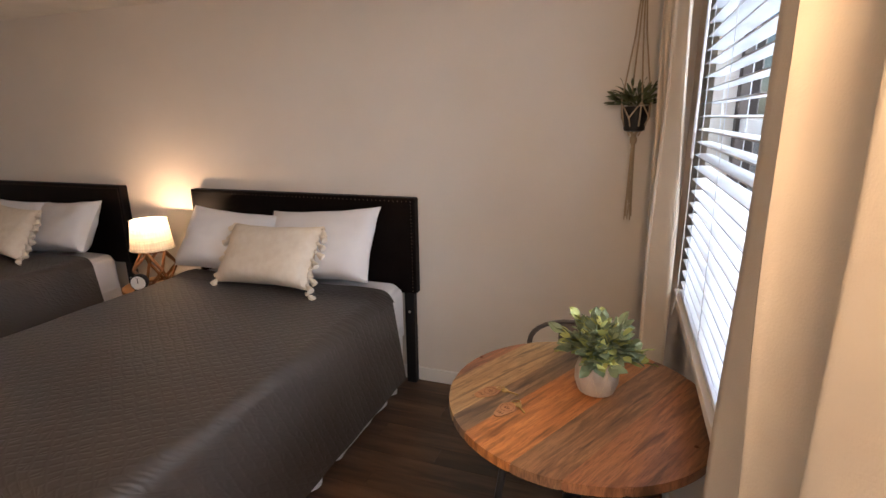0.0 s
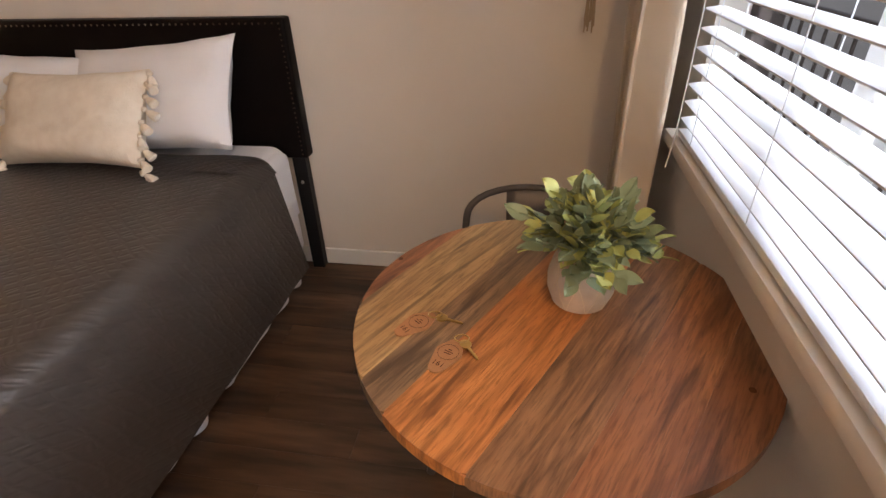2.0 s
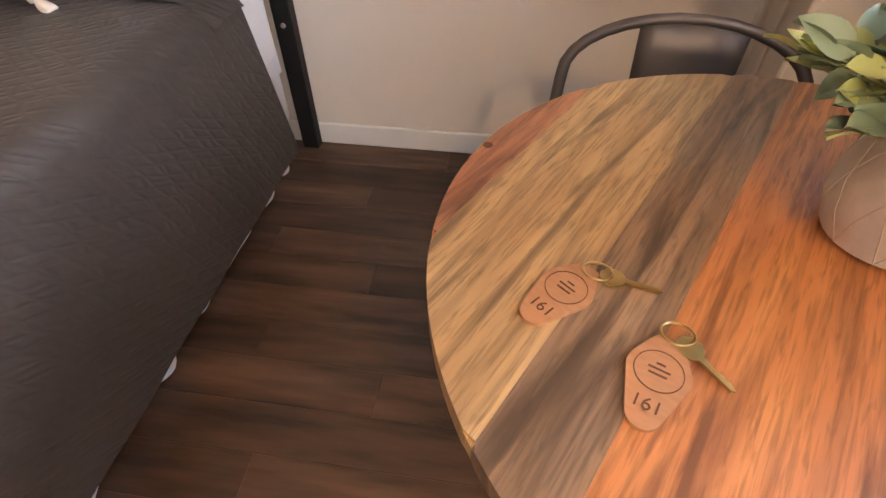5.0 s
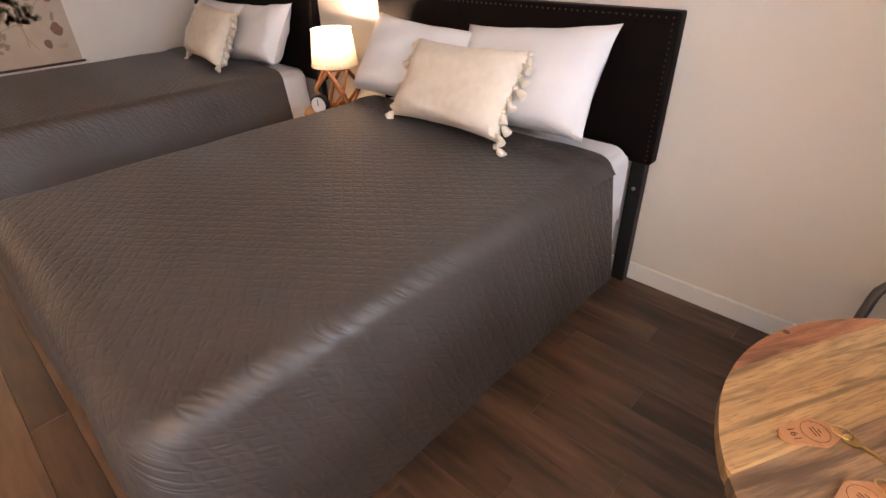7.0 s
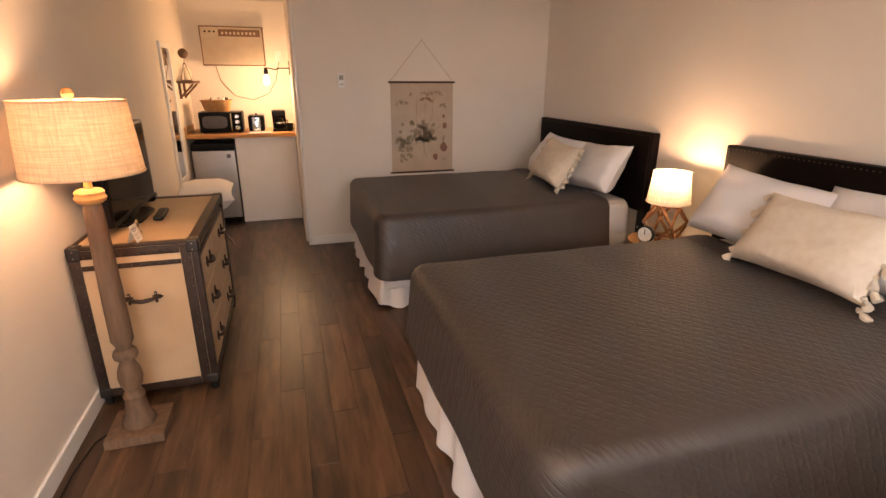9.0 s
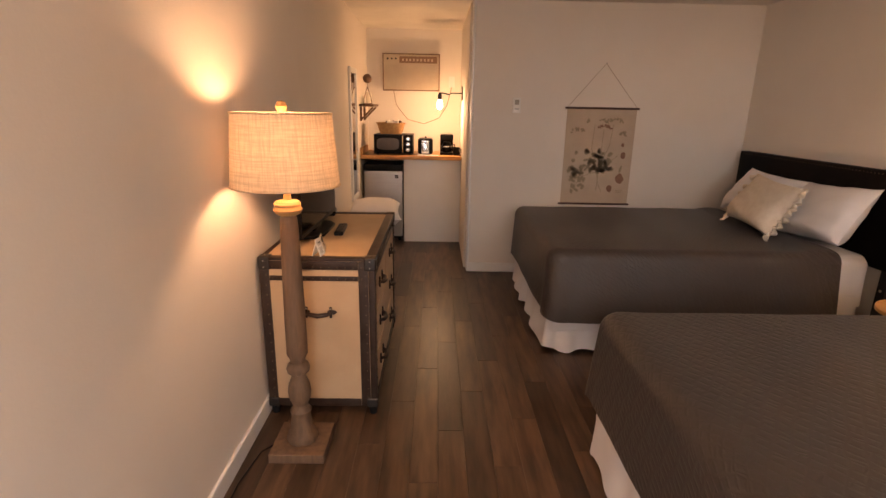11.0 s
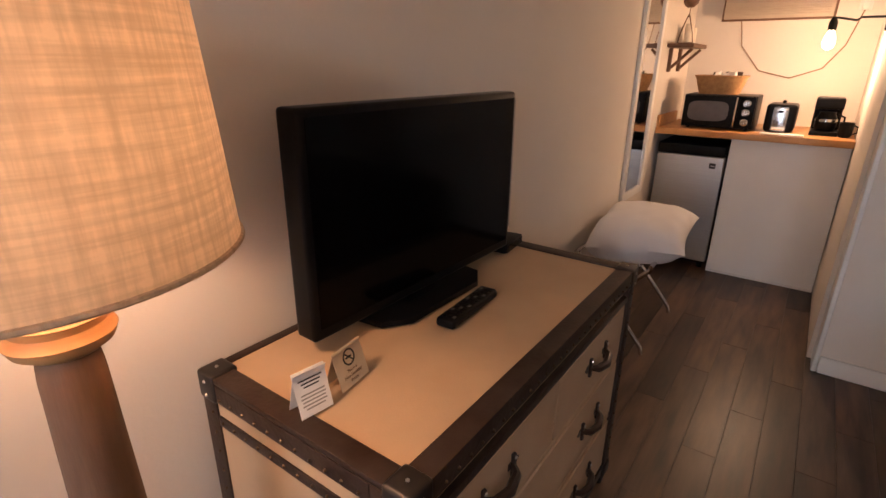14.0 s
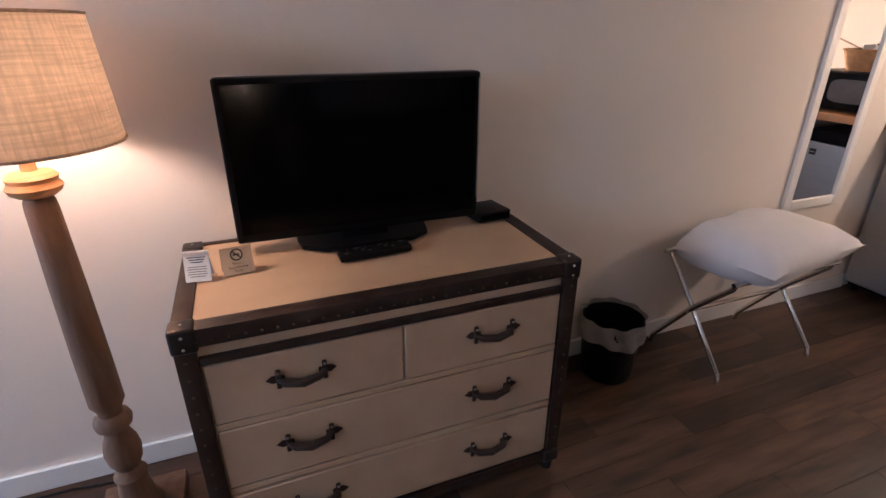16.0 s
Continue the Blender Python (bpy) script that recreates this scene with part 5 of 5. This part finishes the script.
# ---- small things on the dresser ----
DT = DZ1 + 0.0015
bx = thing("cable_box", "small black cable box on the corner of the dresser", "cable box", pose(-2.915, 0.02, DT, 0, 0, 6))
part("case", box(-0.06, 0.06, -0.06, 0.06, 0.003, 0.034, 0.004, 2), PLASTIC, bx)
part("front", box(-0.055, 0.055, 0.059, 0.062, 0.008, 0.028, 0.001, 1), SCREEN, bx)
for x in (-0.045, 0.045):
    part("foot", box(x - 0.01, x + 0.01, -0.05, 0.05, 0.0, 0.0035), PLASTIC, bx)
rm = thing("remote_control", "black remote control lying before the television", "remote", pose(-2.483, 0.192, DT, 0, 0, 3))
part("body", box(-0.105, 0.105, -0.024, 0.024, 0.0, 0.022, 0.009, 3), PLASTIC, rm)
for i in range(11):
    for j in range(3):
        part("button", box(-0.088 + i * 0.0168, -0.078 + i * 0.0168, -0.016 + j * 0.0125, -0.008 + j * 0.0125, 0.0215, 0.0238, 0.001, 1), GUN if (i + j) % 4 == 0 else PLASTIC, rm)


def tent_card(name, label, mat, w, h, m):
    c = thing(name, label, "sign", m)
    for s in (1, -1):
        part("leaf", box(-w / 2, w / 2, -0.0008, 0.0008, 0, h, m=pose(0, s * 0.027, 0, s * 17)), mat, c, smooth=False)
    return c


c1 = tent_card("info_card", "white printed tent card on the dresser top", CARD, 0.085, 0.11, pose(-2.025, 0.175, DT, 0, 0, 172) @ Matrix.Scale(0.72, 4))
for j, w in enumerate((0.05, 0.062, 0.05, 0.04, 0.0, 0.062, 0.065, 0.06, 0.064, 0.05)):
    if w:
        part("text_line", box(-w / 2, w / 2, -0.0014, -0.0009, 0.093 - j * 0.0085, 0.0965 - j * 0.0085, m=pose(0, -0.027, 0, -17)), TEXTINK if j < 4 else GREYINK, c1, smooth=False)
c2 = tent_card("no_smoking_sign", "tan tent card with a no smoking symbol on the dresser", TAN, 0.105, 0.10, pose(-2.118, 0.165, DT, 0, 0, 188) @ Matrix.Scale(0.74, 4))
lean = pose(0, -0.027, 0, -17)
part("symbol_ring", tube([tuple(lean @ Vector((0.019 * math.cos(a), -0.0012, 0.07 + 0.019 * math.sin(a)))) for a in [math.pi * k / 16 for k in range(32)]], 0.0024, 5, closed=True), TEXTINK, c2)
part("symbol_bar", tube([lean @ Vector((-0.013, -0.0012, 0.083)), lean @ Vector((0.013, -0.0012, 0.057))], 0.0022, 5), TEXTINK, c2)
part("symbol_cigarette", box(-0.012, 0.010, -0.0014, -0.0008, 0.0675, 0.0725, m=lean), TEXTINK, c2, smooth=False)
for j, (text, size) in enumerate((("This is a", 0.011), ("Non-Smoking", 0.0115), ("Room", 0.011))):
    words(text, size, BURN, c2, lean @ pose(0, -0.0011, 0.038 - j * 0.0125, 90), "sign_text")

# ---- unseen sconce added beside the window to warm the curtain ----
es = thing("wall_sconce", "unseen black swing-arm wall sconce with a lit bulb, added to warm the curtain", "lamp")
part("backplate", box(XE - 0.016, XE - 0.001, 0.825, 0.895, 1.95, 2.09, 0.004, 2), BLACK, es)
part("arm", tube([(XE - 0.015, 0.86, 2.08), (0.98, 0.86, 2.10), (0.92, 0.86, 2.10)], 0.006, 8), BLACK, es)
part("socket", lathe([(0.020, 2.06), (0.012, 2.105)], 14), BLACK, es, at=pose(0.92, 0.86, 0))
part("bulb", lathe([(0.006, 1.97), (0.030, 1.995), (0.026, 2.03), (0.013, 2.06)], 18), GLOW, es, at=pose(0.92, 0.86, 0))

# ---- outside ----
ASPH = material("asphalt", (0.30, 0.29, 0.28), 0.9, second=(0.25, 0.245, 0.24), scale=0.8, bump=0.2)
STUCCO = material("pale_stucco", (0.62, 0.60, 0.57), 0.85, scale=0.7, bump=0.2)
tagged(part("ground", box(XE + 0.14, 300, -200, 200, -0.35, -0.12), ASPH, smooth=False), "pale sunlit paving outside the window", "ground", kind="structure")
hs = thing("motel_building", "pale two-storey building across the parking lot", "building", pose(15, 6, -0.12))
part("wall", box(0, 6, -14, 14, 0, 6.2), STUCCO, hs, smooth=False)
part("roof", box(-0.8, 6.4, -14.4, 14.4, 6.2, 6.5), BROWNFRAME, hs, smooth=False)
for k in range(8):
    for z in (0.9, 3.8):
        w = part("window", box(-0.06, -0.01, -12.6 + k * 3.4, -11.0 + k * 3.4, z, z + 1.3), BROWNFRAME, hs, smooth=False)
        part("pane", box(-0.075, -0.062, -12.5 + k * 3.4, -11.1 + k * 3.4, z + 0.1, z + 1.2), GREYINK, w, smooth=False)
pc = thing("porch_post", "white painted porch post outside the window", "post", pose(2.6, 2.9, -0.12))
part("shaft", box(-0.06, 0.06, -0.06, 0.06, 0, 2.6, 0.008, 2), WHITE, pc)
part("cap", box(-0.09, 0.09, -0.09, 0.09, 2.6, 2.7, 0.008, 2), WHITE, pc)
rl = thing("porch_railing", "dark metal porch railing outside the window", "railing", pose(2.6, 0, -0.12))
for z in (0.15, 0.95):
    part("rail", box(-0.02, 0.02, -2.5, 6.5, z, z + 0.04, 0.004, 1), BROWNFRAME, rl)
for k in range(46):
    part("baluster", box(-0.009, 0.009, -2.4 + k * 0.19, -2.382 + k * 0.19, 0.191, 0.949), BROWNFRAME, rl, smooth=False)

# ---- floor planks ----
PW, PL = 0.118, 0.915
planks = {}


def plank(x0, x1, y0, y1):
    size = (round(x1 - x0, 3), round(y1 - y0, 3))
    if size not in planks:
        w, d = size
        bm = bmesh.new()
        e = 0.0012
        lo = [bm.verts.new(p) for p in ((0, 0, -0.0035), (w, 0, -0.0035), (w, d, -0.0035), (0, d, -0.0035))]
        mid = [bm.verts.new(p) for p in ((0.0002, 0.0002, -0.0012), (w - 0.0002, 0.0002, -0.0012), (w - 0.0002, d - 0.0002, -0.0012), (0.0002, d - 0.0002, -0.0012))]
        hi = [bm.verts.new(p) for p in ((e, e, 0), (w - e, e, 0), (w - e, d - e, 0), (e, d - e, 0))]
        for a, b2 in ((lo, mid), (mid, hi)):
            for k in range(4):
                bm.faces.new((a[k], a[(k + 1) % 4], b2[(k + 1) % 4], b2[k]))
        bm.faces.new(hi)
        ob = part("plank", bm, PLANK, floor, smooth=False)
        planks[size] = ob.data
    else:
        ob = new("plank", planks[size])
        ob.parent = floor
    ob.location = (x0, y0, 0)


random.seed(3)
row, y = 0, YS
while y < YN - 0.01:
    x = XK - PL * ((row * 0.37) % 1.0)
    y1 = min(y + PW, YN)
    while x < XE:
        a, b2 = max(x, XK), min(x + PL, XE)
        if b2 - a > 0.01:
            plank(a, b2, y, y1)
        x += PL
    y, row = y1, row + 1
